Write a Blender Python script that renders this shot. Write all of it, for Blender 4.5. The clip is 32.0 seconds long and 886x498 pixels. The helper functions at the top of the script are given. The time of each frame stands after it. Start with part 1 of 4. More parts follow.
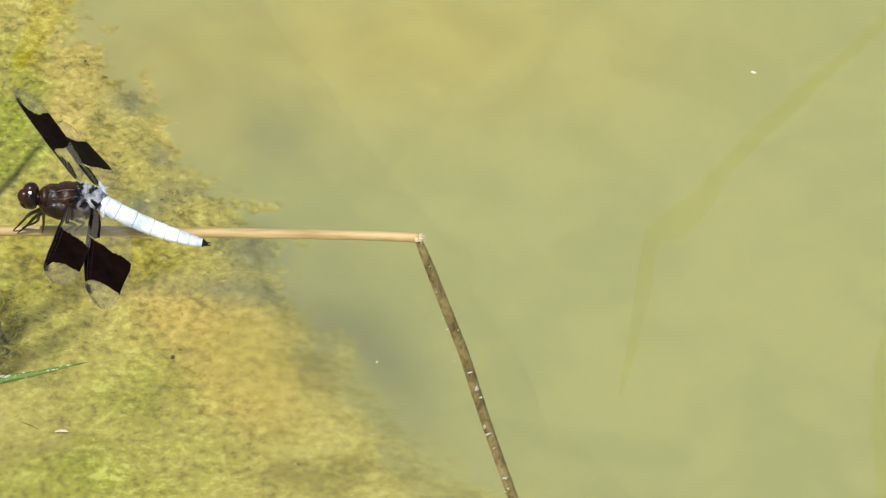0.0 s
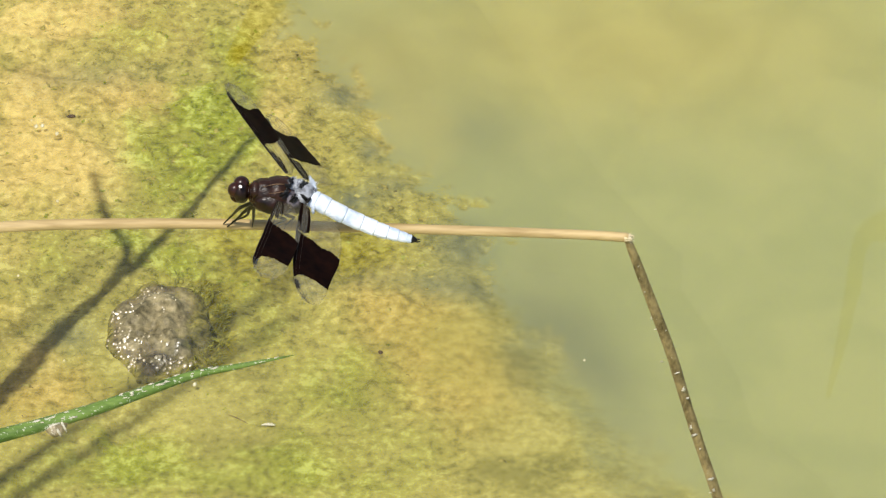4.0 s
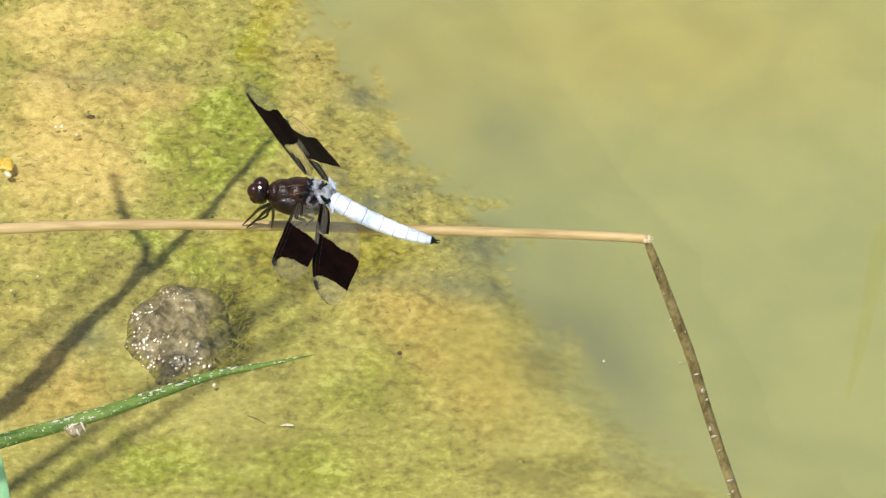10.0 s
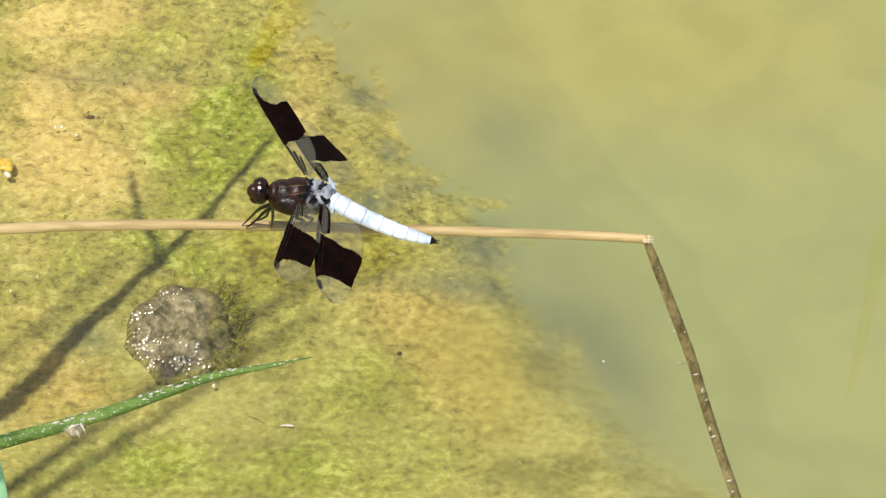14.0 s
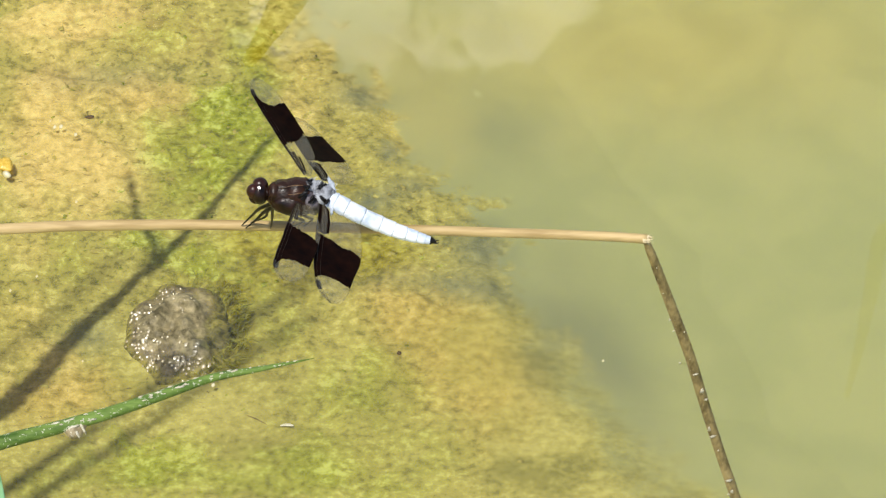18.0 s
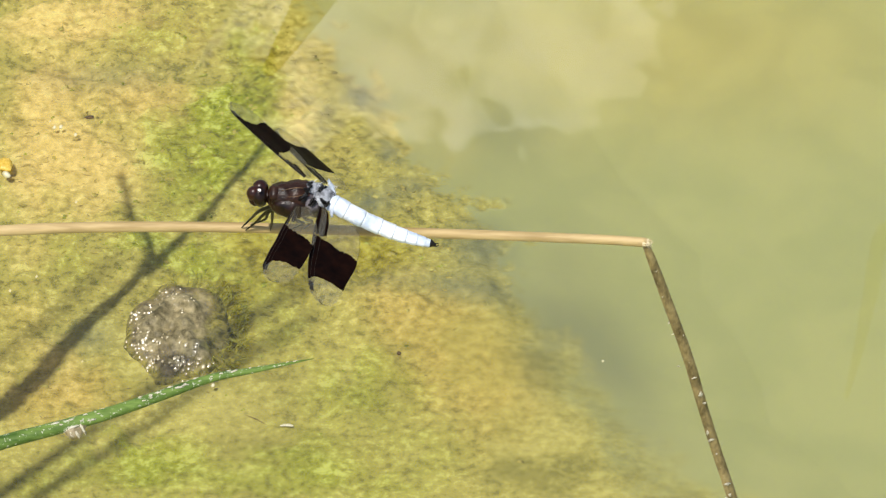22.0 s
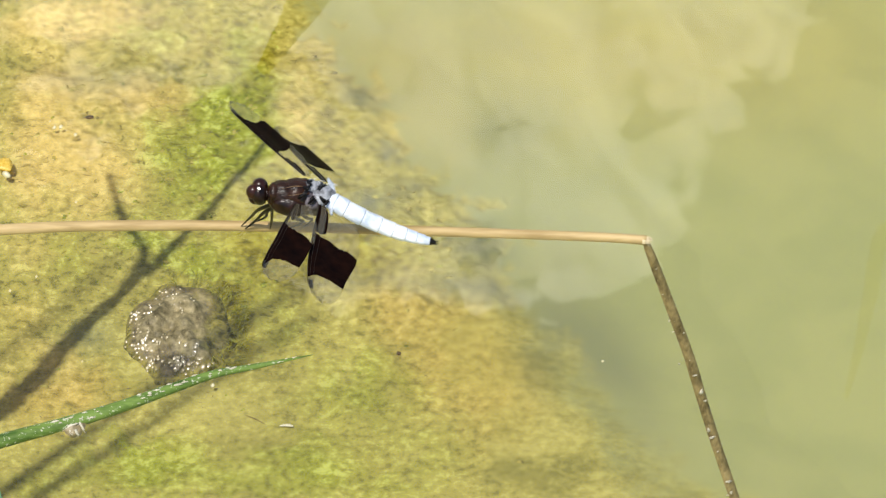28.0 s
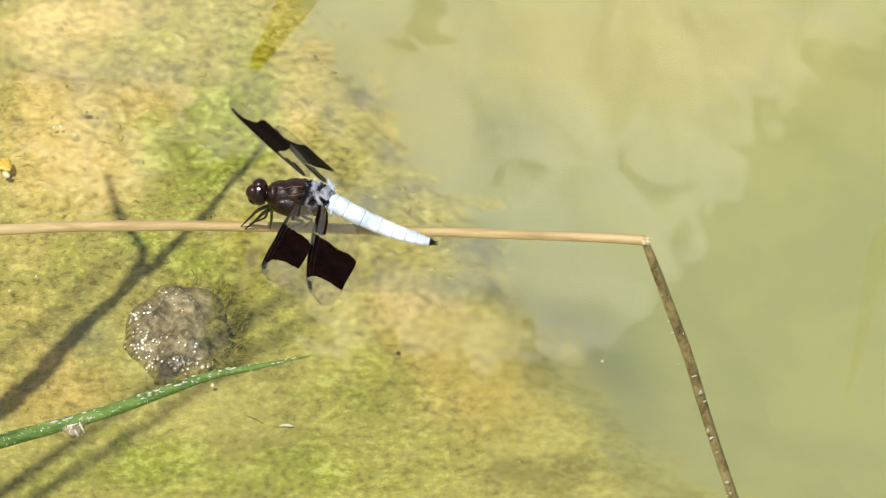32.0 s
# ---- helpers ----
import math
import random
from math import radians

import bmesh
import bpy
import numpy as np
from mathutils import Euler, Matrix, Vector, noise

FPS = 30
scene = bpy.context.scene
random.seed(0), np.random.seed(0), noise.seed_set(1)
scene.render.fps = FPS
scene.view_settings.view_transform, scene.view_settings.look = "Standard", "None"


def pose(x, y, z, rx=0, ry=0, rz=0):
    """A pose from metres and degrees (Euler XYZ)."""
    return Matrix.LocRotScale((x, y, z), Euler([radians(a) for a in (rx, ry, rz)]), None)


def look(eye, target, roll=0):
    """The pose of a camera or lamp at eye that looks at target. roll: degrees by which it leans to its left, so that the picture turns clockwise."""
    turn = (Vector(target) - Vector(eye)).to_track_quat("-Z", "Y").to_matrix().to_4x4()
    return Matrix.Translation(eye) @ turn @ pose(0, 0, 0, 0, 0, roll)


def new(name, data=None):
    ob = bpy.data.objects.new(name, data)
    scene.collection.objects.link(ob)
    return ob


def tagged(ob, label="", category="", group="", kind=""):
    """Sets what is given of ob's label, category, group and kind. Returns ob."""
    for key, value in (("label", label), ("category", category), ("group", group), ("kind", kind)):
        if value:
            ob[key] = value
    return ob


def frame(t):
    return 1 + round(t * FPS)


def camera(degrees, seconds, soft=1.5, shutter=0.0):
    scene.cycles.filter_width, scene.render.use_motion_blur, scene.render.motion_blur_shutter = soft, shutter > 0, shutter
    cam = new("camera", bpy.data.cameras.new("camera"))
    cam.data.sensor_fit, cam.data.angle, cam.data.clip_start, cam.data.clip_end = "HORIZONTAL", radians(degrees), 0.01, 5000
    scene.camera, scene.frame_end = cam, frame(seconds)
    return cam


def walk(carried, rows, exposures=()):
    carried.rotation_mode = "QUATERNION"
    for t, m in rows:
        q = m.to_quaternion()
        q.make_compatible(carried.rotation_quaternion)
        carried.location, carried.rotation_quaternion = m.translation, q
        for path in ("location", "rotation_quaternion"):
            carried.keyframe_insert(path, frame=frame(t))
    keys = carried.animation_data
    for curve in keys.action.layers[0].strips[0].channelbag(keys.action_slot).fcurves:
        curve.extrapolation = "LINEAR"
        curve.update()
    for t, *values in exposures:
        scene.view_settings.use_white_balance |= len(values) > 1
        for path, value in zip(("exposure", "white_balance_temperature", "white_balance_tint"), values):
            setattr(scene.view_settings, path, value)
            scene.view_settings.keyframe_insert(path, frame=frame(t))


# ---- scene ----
# A dragonfly on a broken reed over the shallow edge of a pond. Small lengths are written in millimetres and turned into metres by MM.
MM = 0.001
EYE = Vector((0.0, -1.23783, 1.32741))
cam = camera(7.0, 32.0, soft=1.3)
BASE = look(EYE, (0.0, 0.0, 0.0))
# seconds; degrees of pan, tilt and lean from the resting aim
PAN = [
    (0.0, -1.805, 0.024, -0.85), (0.5, -1.806, 0.024, -0.85), (1.0, -1.799, 0.018, -0.86), (1.2, -1.79, 0.015, -0.9), (1.5, -1.722, 0.012, -0.96),
    (2.0, -1.406, 0.007, -0.9), (2.5, -1.069, 0.006, -0.69), (3.0, -0.691, -0.003, -0.44), (3.5, -0.354, -0.008, -0.24),
    (4.0, -0.151, -0.009, -0.03), (4.5, -0.083, -0.006, 0.02), (5.5, -0.015, -0.002, 0.04), (6.5, 0.01, 0.0, 0.04), (8.0, 0.001, -0.004, 0.01),
    (10.0, 0.002, -0.003, 0.0), (12.0, -0.001, 0.0, 0.02), (14.0, 0.0, 0.0, 0.0), (17.0, -0.002, -0.002, -0.02), (19.0, -0.005, -0.005, -0.06),
    (21.0, -0.005, -0.004, -0.06), (23.0, -0.007, -0.001, -0.02), (25.5, -0.006, -0.003, -0.05), (28.0, -0.007, -0.001, -0.02),
    (30.0, -0.009, -0.001, -0.01), (32.0, -0.01, -0.001, -0.01),
]
walk(cam, [(t, BASE @ pose(0, 0, 0, b, a, c)) for t, a, b, c in PAN])

# ---- light ----
SUN_ELEVATION, SUN_FROM = 66.0, Vector((-0.64, -0.77, 0.0))
world = bpy.data.worlds.new("sky")
scene.world = world
world.use_nodes = True
wn = world.node_tree.nodes
sky = wn.new("ShaderNodeTexSky")
sky.sky_type, sky.sun_disc = "NISHITA", False
sky.dust_density = 1.3
sky.sun_elevation = radians(SUN_ELEVATION)
sky.sun_rotation = math.atan2(SUN_FROM.x, SUN_FROM.y)
world.node_tree.links.new(sky.outputs[0], wn["Background"].inputs[0])
wn["Background"].inputs[1].default_value = 0.145
sun_data = bpy.data.lights.new("sun", "SUN")
sun_data.energy, sun_data.angle, sun_data.color = 4.2, radians(0.53), (1.0, 0.955, 0.88)
sun = new("sun", sun_data)
sun.matrix_world = look(SUN_FROM.normalized() * 3 * math.cos(radians(SUN_ELEVATION)) + Vector((0, 0, 3 * math.sin(radians(SUN_ELEVATION)))), (0, 0, 0))
scene.view_settings.exposure = 0.0


# ---- materials ----
def material(name):
    m = bpy.data.materials.new(name)
    m.use_nodes = True
    return m, m.node_tree.nodes, m.node_tree.links, m.node_tree.nodes["Principled BSDF"]


def ramp(nodes, stops):
    r = nodes.new("ShaderNodeValToRGB")
    e = r.color_ramp.elements
    while len(e) < len(stops):
        e.new(0.5)
    for k, (at, col) in zip(e, stops):
        k.position, k.color = at, (*col, 1)
    return r


def noise_tex(nodes, links, scale, detail=4.0, rough=0.55, stretch=None, coords="Object", curl=0.0):
    tc = nodes.new("ShaderNodeTexCoord")
    n = nodes.new("ShaderNodeTexNoise")
    n.inputs["Scale"].default_value, n.inputs["Detail"].default_value, n.inputs["Roughness"].default_value = scale, detail, rough
    n.inputs["Distortion"].default_value = curl
    if stretch:
        mp = nodes.new("ShaderNodeMapping")
        mp.inputs["Scale"].default_value = stretch
        links.new(tc.outputs[coords], mp.inputs["Vector"])
        links.new(mp.outputs[0], n.inputs["Vector"])
    else:
        links.new(tc.outputs[coords], n.inputs["Vector"])
    return n


def mix_color(nodes, links, fac, a, b, blend="MIX"):
    m = nodes.new("ShaderNodeMix")
    m.data_type, m.blend_type = "RGBA", blend
    for sock, v in ((m.inputs[0], fac), (m.inputs[6], a), (m.inputs[7], b)):
        if isinstance(v, (int, float)):
            sock.default_value = v
        elif isinstance(v, tuple):
            sock.default_value = (*v, 1)
        else:
            links.new(v, sock)
    return m.outputs[2]


def math_node(nodes, links, op, a, b=0.0):
    m = nodes.new("ShaderNodeMath")
    m.operation = op
    for sock, v in ((m.inputs[0], a), (m.inputs[1], b)):
        if isinstance(v, (int, float)):
            sock.default_value = v
        else:
            links.new(v, sock)
    return m.outputs[0]


def surface(name, dark, light, scale, rough=0.6, bump=0.2, fine=4.0, stretch=None, depth=0.0004, spec=0.3, coat=0.0, speck=None, speck_at=0.62):
    """A natural surface: two scales of tone, optional pale specks, fine relief."""
    m, n, l, p = material(name)
    big, small = noise_tex(n, l, scale, 4, 0.6, stretch), noise_tex(n, l, scale * fine, 3, 0.6, stretch)
    tone = math_node(n, l, "ADD", math_node(n, l, "MULTIPLY", big.outputs[0], 0.65), math_node(n, l, "MULTIPLY", small.outputs[0], 0.35))
    r = ramp(n, [(0.36, dark), (0.64, light)])
    l.new(tone, r.inputs[0])
    col = r.outputs[0]
    if speck:
        s = noise_tex(n, l, scale * fine * 1.3, 3, 0.6)
        sr = ramp(n, [(speck_at, (0, 0, 0)), (speck_at + 0.06, (1, 1, 1))])
        l.new(s.outputs[0], sr.inputs[0])
        col = mix_color(n, l, sr.outputs[0], col, speck)
    l.new(col, p.inputs["Base Color"])
    p.inputs["Roughness"].default_value = rough
    p.inputs["Specular IOR Level"].default_value = spec
    p.inputs["Coat Weight"].default_value = coat
    p.inputs["Coat Roughness"].default_value = 0.12
    b = n.new("ShaderNodeBump")
    b.inputs["Strength"].default_value, b.inputs["Distance"].default_value = bump, depth
    l.new(small.outputs[0], b.inputs["Height"])
    l.new(b.outputs[0], p.inputs["Normal"])
    if coat:
        l.new(b.outputs[0], p.inputs["Coat Normal"])
    return m


def bed_material():
    """Silt, sand and algae of the pond's bed. The cloudy water's haze and murk are put into its colour; light soaks
    into the deep part.
    """
    m, n, l, p = material("pond_bed")

    def layer(name):
        at, sep = n.new("ShaderNodeAttribute"), n.new("ShaderNodeSeparateColor")
        at.attribute_name = name
        l.new(at.outputs["Color"], sep.inputs[0])
        return sep.outputs[0], sep.outputs[1], sep.outputs[2], at.outputs["Alpha"]

    def times(a, b):
        return math_node(n, l, "MULTIPLY", a, b)

    def weighted(*pairs):
        total = None
        for v, w in pairs:
            v = times(v, w)
            total = v if total is None else math_node(n, l, "ADD", total, v)
        return total

    def tones(value, *stops):
        r = ramp(n, stops)
        l.new(value, r.inputs[0])
        return r.outputs[0]

    def frayed(cover, lo, hi, amount=1.0):
        """A cover whose edge breaks up along the grain."""
        ragged = math_node(n, l, "ADD", cover, times(math_node(n, l, "SUBTRACT", breakup, 0.5), amount))
        return tones(ragged, (lo, (0, 0, 0)), (hi, (1, 1, 1)))
    algae, tan, silt, deep = layer("zones")
    veil, cream, rim_shade, olive = layer("covers")
    fine, mid, wide = noise_tex(n, l, 1250, 4, 0.65).outputs[0], noise_tex(n, l, 125, 6, 0.62, (0.9, 1.1, 1.0), curl=0.3).outputs[0], noise_tex(n, l, 42, 4, 0.55, curl=0.5).outputs[0]
    crumbs = noise_tex(n, l, 430, 4, 0.62, (0.95, 1.1, 1.0)).outputs[0]
    breakup = weighted((mid, 0.45), (wide, 0.25), (crumbs, 0.3))
    # fine filaments: thin pale ridges and the dark gaps between them
    thread = math_node(n, l, "ABSOLUTE", math_node(n, l, "SUBTRACT", noise_tex(n, l, 260, 3, 0.5, (0.8, 1.2, 1.0), curl=1.1).outputs[0], 0.5))
    thread = tones(thread, (0.0, (1, 1, 1)), (0.075, (0, 0, 0)))
    grainy = weighted((fine, 0.14), (crumbs, 0.46), (mid, 0.28), (wide, 0.12))
    sandy = tones(grainy, (0.425, (0.224, 0.205, 0.0461)), (0.47, (0.38, 0.346, 0.0836)), (0.53, (0.44, 0.393, 0.1)), (0.58, (0.591, 0.547, 0.175)))
    sandy = mix_color(n, l, times(frayed(tan, 0.15, 0.9, 0.8), 0.75), sandy, tones(grainy, (0.425, (0.309, 0.216, 0.0492)), (0.5, (0.53, 0.388, 0.0991)), (0.58, (0.697, 0.531, 0.179))))
    sandy = mix_color(n, l, times(frayed(cream, 0.1, 0.85, 0.7), 0.88), sandy, tones(grainy, (0.425, (0.50, 0.39, 0.125)), (0.5, (0.645, 0.505, 0.175)), (0.58, (0.755, 0.62, 0.25))))
    weave = weighted((fine, 0.14), (crumbs, 0.44), (mid, 0.32), (wide, 0.1), (thread, 0.025))
    green = tones(weave, (0.42, (0.104, 0.12, 0.0057)), (0.47, (0.231, 0.257, 0.0152)), (0.53, (0.331, 0.358, 0.0367)), (0.59, (0.535, 0.576, 0.141)))
    bank = mix_color(n, l, frayed(algae, 0.14, 0.72, 1.7), sandy, green)
    bank = mix_color(n, l, frayed(olive, 0.22, 0.85, 1.3), bank, tones(weave, (0.425, (0.112, 0.0922, 0.00473)), (0.5, (0.271, 0.234, 0.0163)), (0.59, (0.469, 0.427, 0.0691))))
    clear = math_node(n, l, "SUBTRACT", 1.0, veil)
    # scattered crumbs of dead plants, and faint brown stains
    specks = tones(noise_tex(n, l, 520, 2, 0.5, (0.55, 1.2, 1.0), curl=0.6).outputs[0], (0.655, (0, 0, 0)), (0.70, (1, 1, 1)))
    bank = mix_color(n, l, times(times(specks, clear), 0.55), bank, (0.167, 0.128, 0.0163))
    stains = tones(noise_tex(n, l, 165, 5, 0.7, (0.8, 1.3, 1.0), curl=0.5).outputs[0], (0.54, (0, 0, 0)), (0.66, (1, 1, 1)))
    bank = mix_color(n, l, times(times(stains, clear), 0.32), bank, (0.218, 0.182, 0.0259))
    # haze of the water over the bed, mixed into the bed's own colour
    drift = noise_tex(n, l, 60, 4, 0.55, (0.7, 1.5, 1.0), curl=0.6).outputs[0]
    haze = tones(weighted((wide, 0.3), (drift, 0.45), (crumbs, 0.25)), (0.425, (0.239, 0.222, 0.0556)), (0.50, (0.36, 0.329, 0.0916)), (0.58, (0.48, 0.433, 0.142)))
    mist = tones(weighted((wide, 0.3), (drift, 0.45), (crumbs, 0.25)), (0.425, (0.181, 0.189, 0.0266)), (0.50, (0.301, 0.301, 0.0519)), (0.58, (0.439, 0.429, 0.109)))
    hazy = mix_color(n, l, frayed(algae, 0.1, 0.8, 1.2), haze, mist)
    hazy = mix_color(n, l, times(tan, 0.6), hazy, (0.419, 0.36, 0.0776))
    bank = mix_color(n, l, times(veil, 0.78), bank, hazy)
    # murk of the deep water, likewise painted as bed colour
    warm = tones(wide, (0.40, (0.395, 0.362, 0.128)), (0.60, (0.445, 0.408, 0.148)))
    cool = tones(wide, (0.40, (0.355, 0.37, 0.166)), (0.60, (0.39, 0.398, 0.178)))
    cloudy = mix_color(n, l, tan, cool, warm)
    # a darker strip past the rim, painted in place of shade at the drop-off
    cloudy = mix_color(n, l, times(rim_shade, 0.6), cloudy, (0.235, 0.24, 0.125))
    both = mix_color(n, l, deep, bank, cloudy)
    # silt also holds the patches of shade painted into the colour
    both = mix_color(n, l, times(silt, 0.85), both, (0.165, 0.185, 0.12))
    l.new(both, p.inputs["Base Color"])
    p.inputs["Roughness"].default_value = 0.9
    p.inputs["Specular IOR Level"].default_value = 0.1
    l.new(math_node(n, l, "MAXIMUM", deep, 0.12), p.inputs["Subsurface Weight"])
    p.inputs["Subsurface Radius"].default_value = (1.0, 1.0, 0.8)
    p.inputs["Subsurface Scale"].default_value = 0.008
    b = n.new("ShaderNodeBump")
    b.inputs["Distance"].default_value = 0.0013
    l.new(times(times(math_node(n, l, "SUBTRACT", 1.0, deep), math_node(n, l, "SUBTRACT", 1.0, times(veil, 0.8))), 0.75), b.inputs["Strength"])
    l.new(weighted((fine, 0.12), (crumbs, 0.5), (mid, 0.9), (thread, 0.04)), b.inputs["Height"])
    l.new(b.outputs[0], p.inputs["Normal"])
    return m


def water_material():
    m, n, l, p = material("water")
    n.remove(p)
    out = n["Material Output"]
    tr, gl, mx, fr = n.new("ShaderNodeBsdfTransparent"), n.new("ShaderNodeBsdfGlossy"), n.new("ShaderNodeMixShader"), n.new("ShaderNodeFresnel")
    tr.inputs[0].default_value = (0.985, 0.99, 0.97, 1)
    gl.inputs["Roughness"].default_value = 0.015
    fr.inputs["IOR"].default_value = 1.9
    nz = noise_tex(n, l, 26, 2, 0.4)
    b = n.new("ShaderNodeBump")
    b.inputs["Strength"].default_value, b.inputs["Distance"].default_value = 0.12, 0.0006
    l.new(nz.outputs[0], b.inputs["Height"])
    l.new(b.outputs[0], gl.inputs["Normal"])
    l.new(fr.outputs[0], mx.inputs[0])
    l.new(tr.outputs[0], mx.inputs[1])
    l.new(gl.outputs[0], mx.inputs[2])
    l.new(mx.outputs[0], out.inputs["Surface"])
    return m


def membrane_material():
    """Clear wing membrane: mostly see-through, a little smoky, glossy."""
    m, n, l, p = material("wing_membrane")
    n.remove(p)
    tr, gl, mx, df, m2 = (n.new(k) for k in ("ShaderNodeBsdfTransparent", "ShaderNodeBsdfGlossy", "ShaderNodeMixShader", "ShaderNodeBsdfDiffuse", "ShaderNodeMixShader"))
    tr.inputs[0].default_value = (0.93, 0.92, 0.87, 1)
    df.inputs[0].default_value = (0.62, 0.55, 0.38, 1)
    gl.inputs["Roughness"].default_value = 0.12
    m2.inputs[0].default_value = 0.065
    mx.inputs[0].default_value = 0.025
    l.new(tr.outputs[0], m2.inputs[1])
    l.new(df.outputs[0], m2.inputs[2])
    l.new(m2.outputs[0], mx.inputs[1])
    l.new(gl.outputs[0], mx.inputs[2])
    l.new(mx.outputs[0], n["Material Output"].inputs["Surface"])
    return m


M_BED, M_WATER, M_MEMBRANE = bed_material(), water_material(), membrane_material()
M_REED = surface("dry_reed", (0.30, 0.20, 0.07), (0.60, 0.44, 0.20), 260, 0.5, 0.25, 3.0, (0.12, 1.0, 1.0), 0.0003)
M_STEM = surface("dead_brown_stem", (0.085, 0.058, 0.018), (0.40, 0.30, 0.13), 420, 0.5, 0.9, 3.5, (1.0, 1.0, 0.45), 0.0004, 0.3, speck=(0.55, 0.50, 0.34), speck_at=0.665)
M_FRAY = surface("torn_fibre", (0.55, 0.42, 0.22), (0.78, 0.66, 0.42), 600, 0.7, 0.2)
M_CRUST = surface("dried_silt_crust", (0.50, 0.45, 0.31), (0.80, 0.75, 0.60), 900, 0.8, 0.8)
M_BLADE = surface("green_rush", (0.045, 0.095, 0.012), (0.165, 0.25, 0.05), 220, 0.42, 0.25, 4.0, (0.3, 1.0, 1.0), 0.0002, 0.22, speck=(0.46, 0.49, 0.33), speck_at=0.60)
M_THREAD = surface("loose_algae_threads", (0.30, 0.32, 0.04), (0.62, 0.62, 0.25), 120, 0.7, 0.1, 4.0, None, 0.0001, 0.1)
M_CHIP = surface("plant_crumbs", (0.16, 0.12, 0.03), (0.36, 0.29, 0.10), 300, 0.7, 0.2)
M_RUSH = surface("standing_rush", (0.07, 0.12, 0.03), (0.14, 0.20, 0.06), 120, 0.5, 0.2)
M_LEAF = surface("pale_green_leaf", (0.22, 0.47, 0.22), (0.33, 0.60, 0.32), 120, 0.45, 0.2, 4.0, (1.0, 1.0, 0.2), 0.0002, 0.4)
# darkened copy of the rush: its shaded side is put into the colour
M_SHADED = surface("shaded_dark_rush", (0.02, 0.03, 0.006), (0.05, 0.065, 0.015), 120, 0.6, 0.2, 4.0, None, 0.0002, 0.2)
M_MUD = surface("wet_mud", (0.17, 0.135, 0.06), (0.46, 0.37, 0.215), 380, 0.35, 0.8, 3.0, None, 0.0005, 0.5, 0.3)
def mound_material():
    """Grey-brown wet mud with olive algae grown over its skirts and one flank; that flank's shading is put into the
    algae colour too.
    """
    m = surface("muddy_mound", (0.075, 0.06, 0.024), (0.36, 0.295, 0.145), 150, 0.55, 0.7, 4.0, None, 0.0006, 0.3, 0.0)
    n, l = m.node_tree.nodes, m.node_tree.links
    p = n["Principled BSDF"]
    mud = p.inputs["Base Color"].links[0].from_socket
    tc, sep = n.new("ShaderNodeTexCoord"), n.new("ShaderNodeSeparateXYZ")
    l.new(tc.outputs["Object"], sep.inputs[0])
    # the x term also darkens one flank, painting its shade as algae colour
    algae_shade = math_node(n, l, "ADD", math_node(n, l, "MULTIPLY", sep.outputs[0], 48.0), math_node(n, l, "MULTIPLY", sep.outputs[2], -130.0))
    algae_shade = math_node(n, l, "ADD", algae_shade, math_node(n, l, "MULTIPLY", noise_tex(n, l, 180, 5, 0.65, curl=0.8).outputs[0], 1.6))
    skirt = math_node(n, l, "MULTIPLY", math_node(n, l, "SUBTRACT", 0.0034, sep.outputs[2]), 420.0)
    skirt = math_node(n, l, "ADD", skirt, math_node(n, l, "MULTIPLY", noise_tex(n, l, 240, 4, 0.6, curl=0.6).outputs[0], 0.9))
    algae_shade = math_node(n, l, "MAXIMUM", algae_shade, skirt)
    r = ramp(n, [(0.42, (0, 0, 0)), (0.92, (1, 1, 1))])
    l.new(algae_shade, r.inputs[0])
    weed = ramp(n, [(0.4, (0.10, 0.09, 0.011)), (0.62, (0.36, 0.315, 0.075))])
    l.new(noise_tex(n, l, 420, 4, 0.6, curl=0.8).outputs[0], weed.inputs[0])
    l.new(mix_color(n, l, r.outputs[0], mud, weed.outputs[0]), p.inputs["Base Color"])
    return m


M_MOUND = mound_material()
M_GLINT_DISC = surface("wet_glint_disc", (0.24, 0.20, 0.10), (0.50, 0.42, 0.25), 600, 0.17, 0.1, 3.0, None, 0.0002, 0.55)
M_WEED = surface("thread_algae", (0.12, 0.12, 0.010), (0.42, 0.40, 0.09), 200, 0.6, 0.2)
M_BROWN = surface("brown_shell", (0.0025, 0.0012, 0.0008), (0.026, 0.009, 0.0045), 500, 0.30, 0.4, 3.0, None, 0.0002, 0.3)
M_EYE = surface("brown_eye", (0.006, 0.002, 0.001), (0.048, 0.012, 0.006), 260, 0.30, 0.05, 3.0, None, 0.0001, 0.35)
# skin of the facet that is added for the glint on the head
M_FACET = surface("shiny_facet", (0.02, 0.008, 0.004), (0.05, 0.02, 0.008), 300, 0.22, 0.02, 3.0, None, 0.0001, 0.9)
M_THORAX = surface("hairy_brown_thorax", (0.002, 0.001, 0.0006), (0.052, 0.020, 0.0085), 230, 0.32, 0.9, 5.0, (0.5, 1.6, 1.0), 0.0002, 0.28)
M_STRIPE = surface("olive_stripe", (0.05, 0.024, 0.010), (0.26, 0.15, 0.07), 300, 0.4, 0.4)
M_BLOOM = surface("grey_bloom", (0.008, 0.007, 0.008), (0.48, 0.50, 0.53), 420, 0.65, 0.9, 3.0, None, 0.0003, 0.3)
M_FLANK = surface("dark_flank", (0.012, 0.009, 0.009), (0.15, 0.13, 0.14), 300, 0.5, 0.6, 4.0, None, 0.0002, 0.3)
M_JOINT = surface("grey_joint", (0.22, 0.26, 0.31), (0.55, 0.60, 0.66), 500, 0.6, 0.2)
